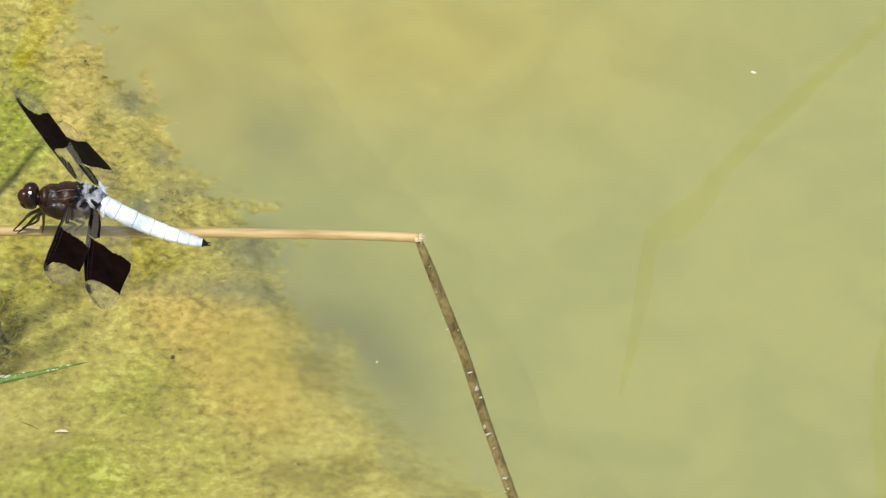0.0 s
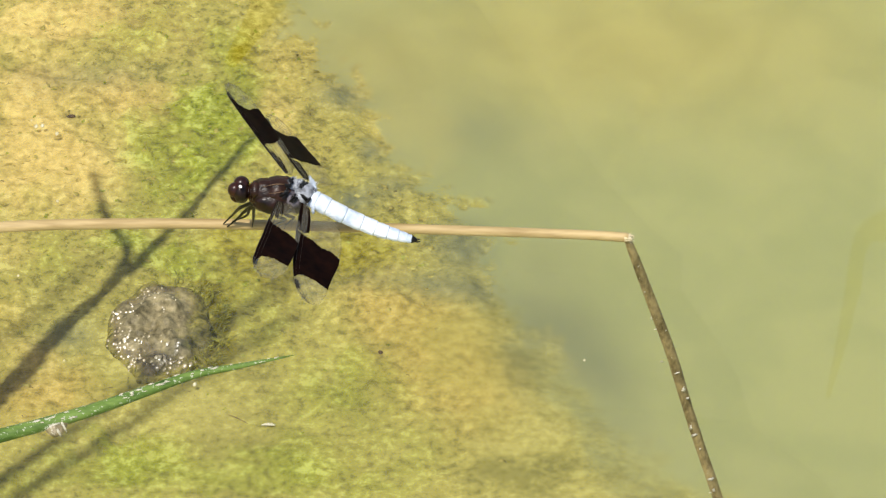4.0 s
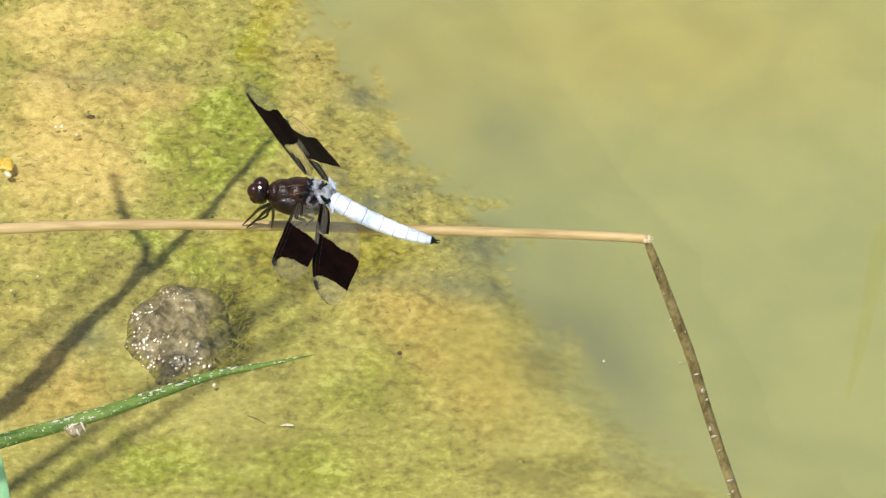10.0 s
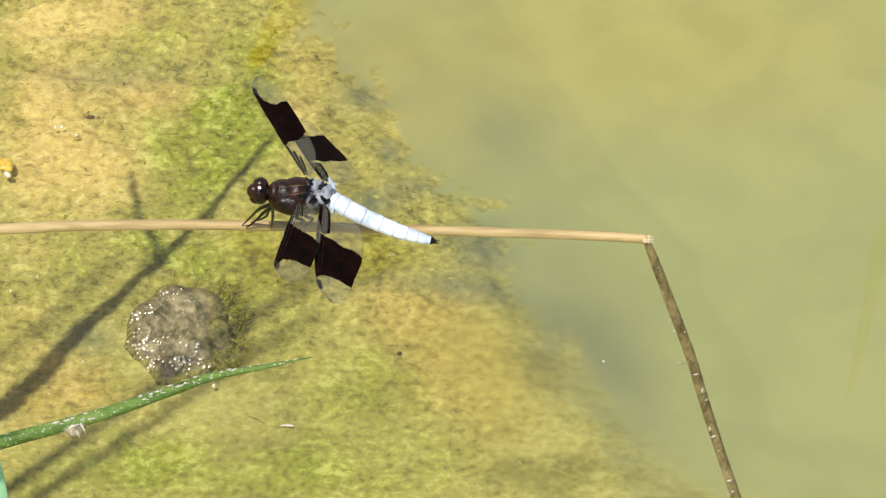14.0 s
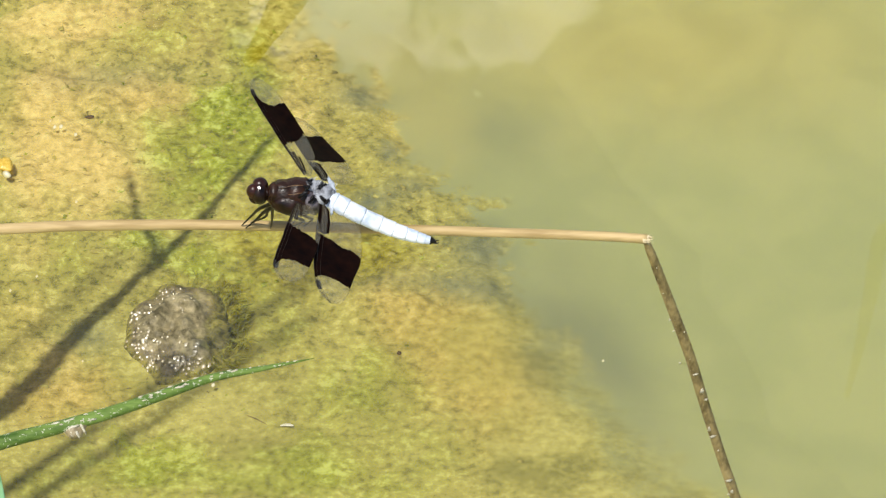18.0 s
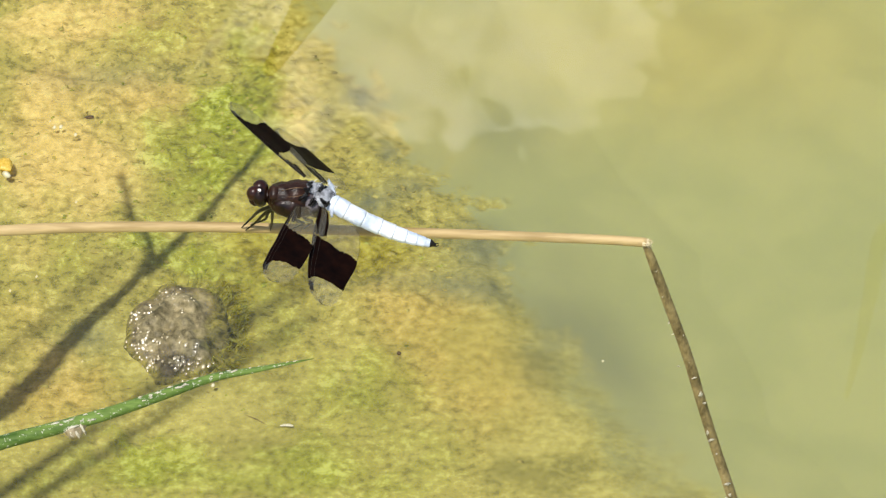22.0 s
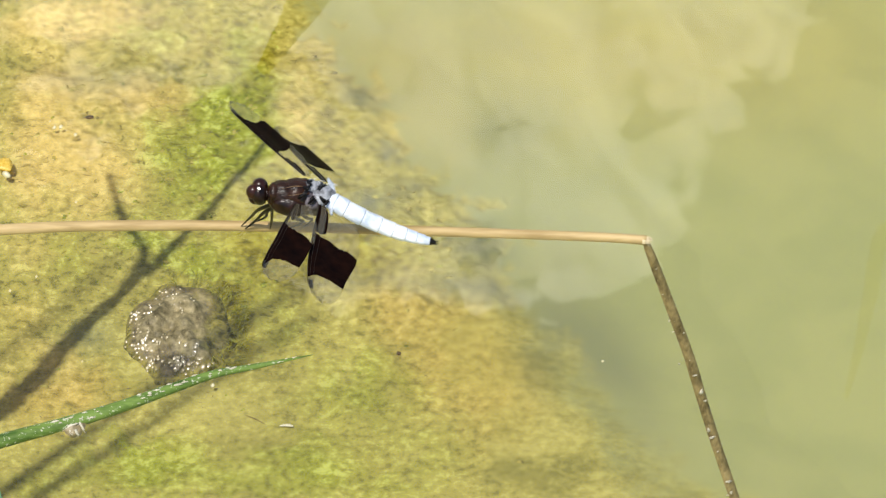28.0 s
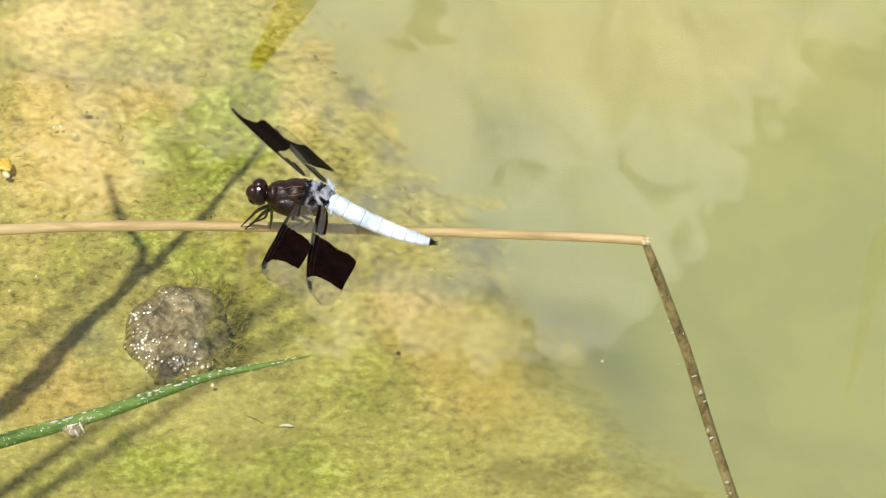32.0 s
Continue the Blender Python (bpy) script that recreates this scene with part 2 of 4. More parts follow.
M_WHITE = surface("chalky_white_bloom", (0.47, 0.55, 0.66), (0.84, 0.87, 0.91), 210, 0.6, 0.9, 3.0, None, 0.0004, 0.3)
M_BLACK = surface("black_leg", (0.0015, 0.0013, 0.0012), (0.009, 0.007, 0.005), 600, 0.35, 0.2, 4.0, None, 0.0002, 0.3)
M_PATCH = surface("dark_wing_band", (0.0020, 0.0008, 0.0006), (0.0105, 0.0034, 0.0017), 170, 0.55, 0.3, 4.0, None, 0.0001, 0.02)
M_VEIN = surface("wing_vein", (0.006, 0.005, 0.004), (0.03, 0.022, 0.014), 500, 0.4, 0.1, 4.0, None, 0.0002, 0.25)
M_WING_WHITE = surface("milky_wing_base", (0.55, 0.58, 0.60), (0.8, 0.82, 0.84), 700, 0.5, 0.2)
M_PALE = surface("pale_straw", (0.62, 0.58, 0.46), (0.85, 0.82, 0.70), 500, 0.4, 0.2)
M_GLINT_CAP = surface("pale_glint_cap", (0.45, 0.40, 0.20), (0.62, 0.56, 0.34), 600, 0.30, 0.05, 3.0, None, 0.0002, 0.9)
M_DOT = surface("dark_seed", (0.05, 0.03, 0.01), (0.16, 0.10, 0.035), 600, 0.5, 0.3)
M_YELLOW = surface("yellow_leaf_scrap", (0.55, 0.33, 0.03), (0.75, 0.52, 0.10), 500, 0.25, 0.4)


def cloud_material():
    m, n, l, p = material("white_cloud")
    n.remove(p)
    df, tl, mx = n.new("ShaderNodeBsdfDiffuse"), n.new("ShaderNodeBsdfTranslucent"), n.new("ShaderNodeMixShader")
    r = ramp(n, [(0.3, (0.80, 0.81, 0.83)), (0.7, (0.97, 0.97, 0.97))])
    l.new(noise_tex(n, l, 0.02, 5, 0.6).outputs[0], r.inputs[0])
    l.new(r.outputs[0], df.inputs[0])
    l.new(r.outputs[0], tl.inputs[0])
    mx.inputs[0].default_value = 0.85
    l.new(df.outputs[0], mx.inputs[1])
    l.new(tl.outputs[0], mx.inputs[2])
    # slight emission added to lift the cloud's brightness where the water mirrors it
    glow, add = n.new("ShaderNodeEmission"), n.new("ShaderNodeAddShader")
    glow.inputs["Color"].default_value, glow.inputs["Strength"].default_value = (1.0, 0.98, 0.95, 1), 0.17
    l.new(mx.outputs[0], add.inputs[0])
    l.new(glow.outputs[0], add.inputs[1])
    l.new(add.outputs[0], n["Material Output"].inputs["Surface"])
    return m


M_CLOUD = cloud_material()


# ---- mesh helpers ----
def mesh_object(name, verts, faces, mat, smooth=True):
    me = bpy.data.meshes.new(name)
    me.from_pydata(verts, [], faces)
    me.materials.append(mat)
    me.update()
    if smooth:
        me.polygons.foreach_set("use_smooth", [True] * len(me.polygons))
    return new(name, me)


def part(name, data, mat, parent, label="", smooth=True):
    ob = mesh_object(name, data[0], data[1], mat, smooth)
    ob.parent = parent
    return tagged(ob, label) if label else ob


def thing(name, place, label, category, group=""):
    ob = new(name)
    ob.empty_display_size = 0.005
    ob.location = place
    return tagged(ob, label, category, group)


def smooth_line(points, n):
    """Points along a soft curve through the given ones (Catmull-Rom); extra values ride along."""
    p = np.array(points, float)
    p = np.vstack([2 * p[0] - p[1], p, 2 * p[-1] - p[-2]])
    out = []
    for u in np.linspace(0, len(points) - 1, n):
        i = min(int(u), len(points) - 2)
        f = u - i
        a, b, c, d = p[i:i + 4]
        out.append(0.5 * (2 * b + (c - a) * f + (2 * a - 5 * b + 4 * c - d) * f * f + (3 * b - a - 3 * c + d) * f ** 3))
    return np.array(out)


def tube(points, n=24, sides=12, flat=1.0, wobble=0.0, seed=0, side=(0.0, 1.0, 0.0)):
    """A tapered stalk through (x, y, z, radius) rows in millimetres, with closed ends. flat: height by width of its section."""
    rng = np.random.default_rng(seed)
    line = smooth_line(points, n)
    c, r = line[:, :3], np.maximum(line[:, 3], 0.01)
    verts, faces = [], []
    for i in range(n):
        d = Vector(c[min(i + 1, n - 1)] - c[max(i - 1, 0)]).normalized()
        a = (Vector(side) - d * d.dot(Vector(side))).normalized()
        b = d.cross(a)
        for k in range(sides):
            w = 2 * math.pi * k / sides
            rr = r[i] * (1 + wobble * (rng.random() - 0.5))
            q = Vector(c[i]) + a * (math.cos(w) * rr) + b * (math.sin(w) * rr * flat)
            verts.append(tuple(q * MM))
    for i in range(n - 1):
        for k in range(sides):
            k2 = (k + 1) % sides
            faces.append((i * sides + k, i * sides + k2, (i + 1) * sides + k2, (i + 1) * sides + k))
    faces += [tuple(range(sides))[::-1], tuple((n - 1) * sides + k for k in range(sides))]
    return verts, faces


def blob(centre, radii, axis=None, rough=0.0, seed=0, rings=14, sides=20, scale=2.0):
    """A rounded lump in millimetres; rough: uneven skin; axis: the direction of its first radius."""
    verts, faces = [], []
    q = Vector((1, 0, 0)).rotation_difference(Vector(axis)).to_matrix() if axis else Matrix.Identity(3)
    off = Vector((seed * 7.3, seed * 3.1, seed * 1.7))
    for i in range(rings + 1):
        th = math.pi * i / rings
        for k in range(sides):
            ph = 2 * math.pi * k / sides
            u = Vector((math.cos(th), math.sin(th) * math.cos(ph), math.sin(th) * math.sin(ph)))
            s = 1 + rough * (noise.noise(u * scale + off) + 0.5 * noise.noise(u * scale * 2.7 + off))
            v = q @ Vector((u.x * radii[0] * s, u.y * radii[1] * s, u.z * radii[2] * s))
            verts.append(tuple((v + Vector(centre)) * MM))
    for i in range(rings):
        for k in range(sides):
            k2 = (k + 1) % sides
            faces.append((i * sides + k, (i + 1) * sides + k, (i + 1) * sides + k2, i * sides + k2))
    return verts, faces


def join(*bits):
    verts, faces = [], []
    for v, f in bits:
        faces += [tuple(i + len(verts) for i in q) for q in f]
        verts += v
    return verts, faces


# ---- the pond's bed, its ground and the water ----
def spread(inner, step, far, growth=1.22):
    """Grid lines: even inside, ever wider outside."""
    a, b = inner
    mid = list(np.arange(a, b + step / 2, step))
    out, s, x = [], step, b
    while x < far:
        s *= growth
        x += s
        out.append(x)
    low, s, x = [], step, a
    while x > -far:
        s *= growth
        x -= s
        low.append(x)
    return np.array(low[::-1] + mid + out)


# the rim of the algae bank, y against x, in millimetres
RIM = [(-49.4, 116.3), (-37.2, 89.1), (-26.8, 72.7), (-18.7, 54.4), (-9.9, 36.4), (0.1, 22.5), (9.4, 10.8), (8.6, -0.9), (17.0, -17.2), (22.6, -31.5), (25.2, -46.5), (41.0, -63.2), (51.7, -81.6), (70.3, -103.2)]
# patches: x, y, half widths, weight
ALGAE = [(-52, 49, 8, 8, 0.85), (-43, 39, 6, 7, 0.62), (-60, 52, 7, 7, 0.75), (-70, 40, 8, 12, 0.5), (-55, 31, 10, 9, 0.75), (-65, 20, 8, 10, 0.44), (-73, 79, 16, 10, 0.44), (-45, 61, 7, 9, 0.56), (-50, 74, 8, 8, 0.38), (-63, -2, 10, 7, 0.62), (-76, 5, 7, 5, 0.56), (-93, -3, 8, 10, 0.31)]
ALGAE += [(-47, -9, 10, 12, 0.4), (-23, -47, 13, 12, 0.4), (-49, -74, 18, 8, 0.55), (-76, -74, 17, 9, 0.5), (-74, -65, 14, 6, 0.5), (-31, -69, 11, 12, 0.45), (-100, -76, 7, 6, 0.4), (-15, -39, 11, 12, 0.3), (-3, -65, 13, 12, 0.3), (-40, -28, 8, 10, 0.35), (-13, -78, 11, 8, 0.35)]
OLIVE = [(-26, 6, 18, 11, 0.8), (-39, -6, 11, 9, 0.64), (-12, -3, 11, 10, 0.64), (-49, 5, 8, 8, 0.56), (-20, 22, 6, 6, 0.64), (-43, 68, 6, 6, 0.8), (-41, 79, 4, 9, 0.4), (-54, -18, 4, 7, 0.9), (-51, -29, 4, 9, 0.8), (-58, -9, 8, 3, 0.7), (-69, 27, 6, 8, 0.25), (-77, -45, 5, 7, 0.5), (-54, -37, 6, 6, 0.5), (-71, -65, 8, 6, 0.35), (-65, 42, 7, 8, 0.3), (-71, -7, 8, 3, 0.4), (-87, 62, 6, 2, 0.3)]
TAN = [(-102, 63, 11, 8, 0.8), (-77, 56, 13, 8, 0.65), (-105, 52, 10, 8, 0.5), (-35, 52, 8, 12, 0.23), (-26, 36, 8, 10, 0.27), (-20, 5, 13, 12, 0.2), (2, -35, 16, 16, 1), (-1, -20, 13, 8, 0.6), (-99, -47, 13, 12, 0.8), (-105, -20, 7, 12, 0.4), (-82, -71, 5, 5, 0.5), (-33, 67, 7, 8, 0.23), (13, -50, 11, 19, 0.6), (-87, -43, 8, 8, 0.5), (-12, -14, 11, 12, 0.5)]
# warm tint of cloudy water, put into the bed's colour
TAN += [(51, 88, 75, 34, 1.0), (-2, 49, 13, 17, 0.5), (-14, 74, 14, 15, 0.45)]
# grey patches: silt and murk, with shade and dull sky reflection painted in
SILT_AND_SHADE = [(*(-20.9, 56.2), 7, 5, 0.7), (*(16.1, 50.2), 11, 12, 0.38), (*(10.5, 3.8), 8, 9, 1.0), (*(34.6, -25.1), 17, 13, 0.2), (*(13.6, -11.7), 8, 5, 0.7), (*(45.7, -34.5), 11, 11, 0.12), (*(23.9, -38.3), 6, 12, 0.25), (*(-87.6, 62.5), 19, 5, 0.4), (*(-18.4, 18.6), 6, 5, 0.8), (*(-13.5, 36.0), 3, 4, 0.6), (*(-7.7, 24.5), 6, 4, 0.5), (*(2.3, -10.5), 6, 5, 0.4), (*(-9.0, -8.6), 14, 4, 0.3), (*(-87.5, -27.7), 6, 6, 0.5)]
CREAM = [(-100, 61, 13, 8, 0.6), (-76, 54, 13, 8, 0.6), (-103, 49, 10, 8, 0.4), (-63, 77, 13, 9, 0.4), (-86, 77, 20, 10, 0.35), (-37, 40, 7, 8, 0.4), (-100, 38, 14, 12, 0.9), (-106, 25, 8, 10, 0.6), (-84, 30, 13, 12, 0.6), (-98, 84, 17, 8, 0.6), (-106, 79, 11, 8, 0.4), (-38, 49, 6, 9, 0.5), (-89, 17, 11, 8, 0.4), (-103, 3, 8, 8, 0.4), (-82, 87, 11, 6, 0.4), (-96, -35, 7, 10, 0.4)]


def bed_height(x, y):
    """Height of the bed at a place, in millimetres."""
    gx, gy, z = BED
    i, j = int(np.searchsorted(gx, x)) - 1, int(np.searchsorted(gy, y)) - 1
    u, v = (x - gx[i]) / (gx[i + 1] - gx[i]), (y - gy[j]) / (gy[j + 1] - gy[j])
    return (z[j, i] * (1 - u) + z[j, i + 1] * u) * (1 - v) + (z[j + 1, i] * (1 - u) + z[j + 1, i + 1] * u) * v


def blobs(x, y, spots):
    v = np.zeros_like(x)
    for cx, cy, rx, ry, w in spots:
        v += w * np.exp(-(((x - cx) / rx) ** 2 + ((y - cy) / ry) ** 2))
    return np.clip(v, 0, 1)


def grain(x, y, size, seed, octaves=3):
    return np.array([noise.fractal(Vector((a / size, b / size, seed)), 1.0, 2.0, octaves) for a, b in zip(x, y)])


def build_bed():
    gx, gy = spread((-126, 186), 0.75, 260000.0), spread((-100, 104), 0.75, 260000.0)
    X, Y = np.meshgrid(gx, gy)
    x, y = X.ravel(), Y.ravel()
    reach = np.maximum(np.abs(x), np.abs(y))
    near, fade = reach < 420, np.clip((420 - reach) / 180, 0, 1)
    lump, bits, wide = np.zeros_like(x), np.zeros_like(x), np.zeros_like(x)
    lump[near] = grain(x[near], y[near], 9.0, 1.0, 4)
    bits[near] = grain(x[near], y[near], 3.2, 5.0, 3)
    wide[near] = grain(x[near], y[near], 30.0, 9.0, 2)
    lump, bits, wide = lump * fade, bits * fade, wide * fade
    rim = sorted((b, a) for a, b in RIM)
    edge = np.interp(y, [r[0] for r in rim], [r[1] for r in rim])
    edge = edge + np.where(np.abs(y) > 160, 260.0 * np.sin((np.abs(y) - 160) / 700.0) * np.sign(y) * np.exp(-np.abs(y) / 6000), 0)
    calm = np.clip((-5 - y) / 30, 0, 1)
    side = x - edge + 11.0 * lump + (5.0 - 3.5 * calm) * bits + (4.0 + 5.0 * calm) * wide
    soft = 8.0 + 20.0 * np.clip((-12 - y) / 25, 0, 1)
    deep = np.clip((side + 0.2 * soft) / soft, 0, 1)
    deep = deep * deep * (3 - 2 * deep)
    low = np.clip((-14 - y) / 26, 0, 1)
    # veil: where the water's haze is painted over the bed
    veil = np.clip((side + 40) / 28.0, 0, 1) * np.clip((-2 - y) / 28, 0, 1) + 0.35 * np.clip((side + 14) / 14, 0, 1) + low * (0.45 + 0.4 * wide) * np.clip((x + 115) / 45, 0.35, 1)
    # extent of the shade strip painted just beyond the bank's rim
    rim_shade = np.clip(np.exp(-((x - edge - 13) / 14.0) ** 2) * (0.8 + 1.2 * wide), 0, 1) * np.clip((28 - y) / 30, 0.12, 1) * np.clip((y + 75) / 45, 0.15, 1)
    z = -2.6 - 12.0 * np.clip((x - edge + 4) / 60.0, 0, 1) + (1 - deep) ** 2 * (1 - 0.6 * np.clip(veil, 0, 1)) * (1.1 * lump + 0.6 * bits + 0.5 * wide)
    z = np.minimum(z, -0.35)
    # the far ground: banks well outside the pond's shallow corner
    radius = np.hypot(x - 1500, y - 3500)
    bank = np.clip((radius - 9500) / 3500, 0, 1)
    shore = 260 * np.logaddexp(np.clip(-700 - y, -9000, 9000) / 260, np.clip(-700 - x, -9000, 9000) / 260) + 90 * np.sin(x / 410 + y / 630) + 60 * np.sin(y / 230 - x / 510)
    rise = np.clip(shore / 900, 0, 1)
    z = z * (1 - bank) + bank * 350 + rise * rise * (3 - 2 * rise) * 175 * (1 - bank)
    me = bpy.data.meshes.new("pond_bed")
    nx, ny = len(gx), len(gy)
    i = np.arange(nx * ny).reshape(ny, nx)
    quads = np.stack([i[:-1, :-1], i[:-1, 1:], i[1:, 1:], i[1:, :-1]], -1).reshape(-1, 4)
    me.from_pydata(np.column_stack([x, y, z]) * MM, [], quads.tolist())
    me.polygons.foreach_set("use_smooth", [True] * len(me.polygons))
    zones = me.attributes.new("zones", "FLOAT_COLOR", "POINT")
    wx, wy = x + 3.5 * lump + 4.0 * wide, y - 3.5 * bits - 4.0 * lump
    cols = np.column_stack([blobs(wx, wy, ALGAE), blobs(wx, wy, TAN), np.clip(blobs(x, y, SILT_AND_SHADE) + 0.25 * wide * blobs(x, y, SILT_AND_SHADE), 0, 1), deep])
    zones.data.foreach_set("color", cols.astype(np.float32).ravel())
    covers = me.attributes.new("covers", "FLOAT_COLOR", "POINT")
    more = np.column_stack([np.clip(veil, 0, 1), blobs(wx, wy, CREAM), rim_shade, blobs(wx, wy, OLIVE)])
    covers.data.foreach_set("color", more.astype(np.float32).ravel())
    me.materials.append(M_BED)
    global BED
    BED = (gx, gy, z.reshape(ny, nx))
    return tagged(new("ground", me), "silty pond bed with yellow sand and green algae", "ground", kind="structure")


def build_water():
    gx, gy = spread((-120, 170), 10.0, 9000.0, 1.5), spread((-100, 110), 10.0, 9000.0, 1.5)
    verts = [(a * MM, b * MM, 0.0) for b in gy for a in gx]
    nx = len(gx)
    faces = [(j * nx + i, j * nx + i + 1, (j + 1) * nx + i + 1, (j + 1) * nx + i) for j in range(len(gy) - 1) for i in range(nx - 1)]
    return tagged(mesh_object("water", verts, faces, M_WATER), "still, shallow, cloudy green pond water", "water", kind="structure")


ground = build_bed()
water = build_water()


# ---- the broken reed ----
def build_reed():
    reed = thing("reed", Vector((-177.95, -226.98, 250.00)) * MM, "dry tan reed, snapped over, its end hanging into the pond", "reed")
    o = np.array((-177.95, -226.98, 250.00))

    def rows(pts):
        return [(*(np.array(p[:3]) - o), p[3]) for p in pts]
    part("stalk", tube(rows([(-345.0, -240.0, 60.0, 2.0), (-338.0, -238.0, 120.0, 1.9), (-300.0, -233.0, 200.0, 1.7), (-220.0, -229.0, 240.0, 1.45), (*(-125.07, -227.81, 247.00), 1.25), (*(-90.33, -227.61, 250.00), 1.15), (*(-73.08, -226.59, 250.00), 1.12), (*(-55.80, -226.35, 250.00), 1.1), (*(-40.81, -226.51, 250.00), 1.08), (*(-21.21, -227.14, 250.00), 1.05), (*(-0.46, -228.01, 250.00), 1.03), (*(19.12, -228.88, 250.00), 1.0), (*(34.07, -229.67, 250.00), 1.0), (*(41.66, -230.38, 250.00), 1.0)]), 90, 16, 1.0, 0.03), M_REED, reed)
    part("hanging_stalk", tube(rows([(*(41.43, -230.40, 249.60), 0.72), (*(42.54, -230.50, 246.00), 0.92), (*(44.43, -230.15, 239.00), 1.04), (*(47.21, -230.08, 229.00), 1.1), (*(51.16, -230.42, 215.00), 1.12), (*(54.45, -230.78, 201.00), 1.1), (*(57.47, -231.49, 189.00), 1.1), (*(61.98, -232.40, 172.00), 1.1), (*(67.15, -230.54, 150.00), 1.1), (*(79.01, -229.84, 90.00), 1.1), (*(101.31, -222.41, -14.00), 1.1)]), 90, 14, 0.75, 0.06, 2, (1.0, 0.0, 0.0)), M_STEM, reed, "dark brown stalk with pale silt crust")
    rng = random.Random(4)
    for k, (p, r) in enumerate((((43.78, -230.57, 242.00), 0.22), ((45.24, -230.26, 234.00), 0.2), ((46.81, -230.17, 226.00), 0.32), ((47.73, -229.68, 222.00), 0.2), ((49.94, -229.99, 222.00), 0.25), ((49.21, -230.51, 213.00), 0.3), ((51.31, -230.15, 214.00), 0.45), ((52.58, -230.51, 209.50), 0.4), ((54.00, -230.75, 204.50), 0.55), ((54.89, -230.89, 202.00), 0.4), ((55.83, -231.08, 193.00), 0.65), ((56.59, -231.37, 191.00), 0.45), ((57.87, -231.78, 187.00), 0.25), ((60.37, -232.26, 178.00), 0.55), ((61.07, -232.36, 174.50), 0.5), ((60.36, -232.56, 174.00), 0.35))):
        part("silt_crust", blob(np.array(p) - o + np.array([0, -0.9, 0.5]), (r * rng.uniform(0.35, 0.6), r * 0.4, r * rng.uniform(0.7, 1.3)), (0.3, 0.1, -1.0) if k % 2 else None, 1.3, k, 8, 12, 3.0), M_CRUST, reed, "pale dried silt crust")
    tip = np.array((41.77, -230.45, 250.00)) - o
    bits = []
    for k in range(22):
        a = rng.uniform(0, 2 * math.pi)
        s = tip + np.array([0, math.cos(a) * 0.8, math.sin(a) * 0.8])
        e = s + np.array([rng.uniform(0.3, 1.3), rng.uniform(-0.5, 0.5), rng.uniform(-0.9, 0.5)])
        bits.append(tube([(*(s - np.array([1.0, 0, 0])), 0.14), (*s, 0.12), (*e, 0.03)], 5, 5))
    part("frayed_end", join(*bits), M_FRAY, reed, "pale torn fibres at the break")
    return reed


reed = build_reed()


# ---- the green rush blade ----
def build_blade():
    base = np.array((-140.65, -174.63, 106.00))
    blade = thing("rush", Vector(base) * MM, "green rush blade with pale silt crusts, leaning over the water", "rush")

    def rows(pts):
        return [(*(np.array(p[:3]) - base), p[3]) for p in pts]
    line = rows([(-265.0, -190.0, -5.0, 2.6), (-238.0, -178.0, 50.0, 2.5), (-190.0, -160.0, 90.0, 2.35), (*(-140.65, -174.63, 106.00), 2.0), (*(-118.03, -169.21, 109.00), 1.9), (*(-99.26, -162.71, 111.00), 1.78), (*(-86.69, -159.03, 112.00), 1.66), (*(-74.11, -155.00, 113.00), 1.55), (*(-61.52, -149.93, 114.00), 1.3), (*(-51.41, -146.21, 115.00), 1.05), (*(-42.52, -144.44, 115.50), 0.75), (*(-34.90, -142.83, 116.00), 0.4), (*(-29.06, -141.28, 116.00), 0.06)])
    part("blade", tube(line, 60, 12, 0.85, 0.03, 5), M_BLADE, blade)
    path = smooth_line(line, 200)
    rng = random.Random(11)
    # crusts gathered in runs along the lit upper side
    for k in range(50):
        u = rng.choice((0.36, 0.42, 0.50, 0.545, 0.60, 0.64, 0.66, 0.70)) + rng.gauss(0, 0.018) if k < 42 else rng.uniform(0.72, 0.93)
        c = path[int((u * 9 + 3) / 12 * 199)]
        size = rng.uniform(0.12, 0.38) * (1.0 if k < 42 else 0.6)
        w = rng.uniform(-0.9, 1.2)
        d = c[:3] + np.array([0, -math.sin(w) * 0.93, math.cos(w) * 0.86]) * c[3]
        part("silt_crust", blob(d, (size * rng.uniform(1.1, 2.6), size * 0.8, size * 0.4), (1, 0.25, 0.1), 0.9, k, 8, 10), M_CRUST, blade, "pale dried silt crust")
    c = path[int(0.53 * 199)]
    shell = part("snail_shell", join(blob(c[:3] + np.array([-0.2, -1.5, -1.2]), (2.2, 1.7, 1.7), (1, 0.3, -0.5), 0.2, 31), blob(c[:3] + np.array([1.3, -0.9, -0.4]), (1.2, 1.0, 1.0), None, 0.3, 32)), M_MUD, blade, "small brown snail shell streaked with silt")
    for k, (x, y, z, way) in enumerate(((-0.9, -2.6, -0.2, (0.4, -0.7, -0.6)), (0.5, -2.7, -0.5, (0.5, -0.6, -0.7)), (1.7, -1.7, 0.1, (0.5, -0.7, -0.5)), (-1.8, -1.9, -0.1, (0.8, 0.2, 0.5)), (-0.2, -1.7, 0.55, (1.0, 0.2, 0.2)))):
        part("silt_streak", blob(c[:3] + np.array([x, y, z]), (1.15, 0.32, 0.28), way, 0.7, 40 + k, 8, 10), M_CRUST, shell, "pale silt streak on the shell")
    return blade


blade = build_blade()


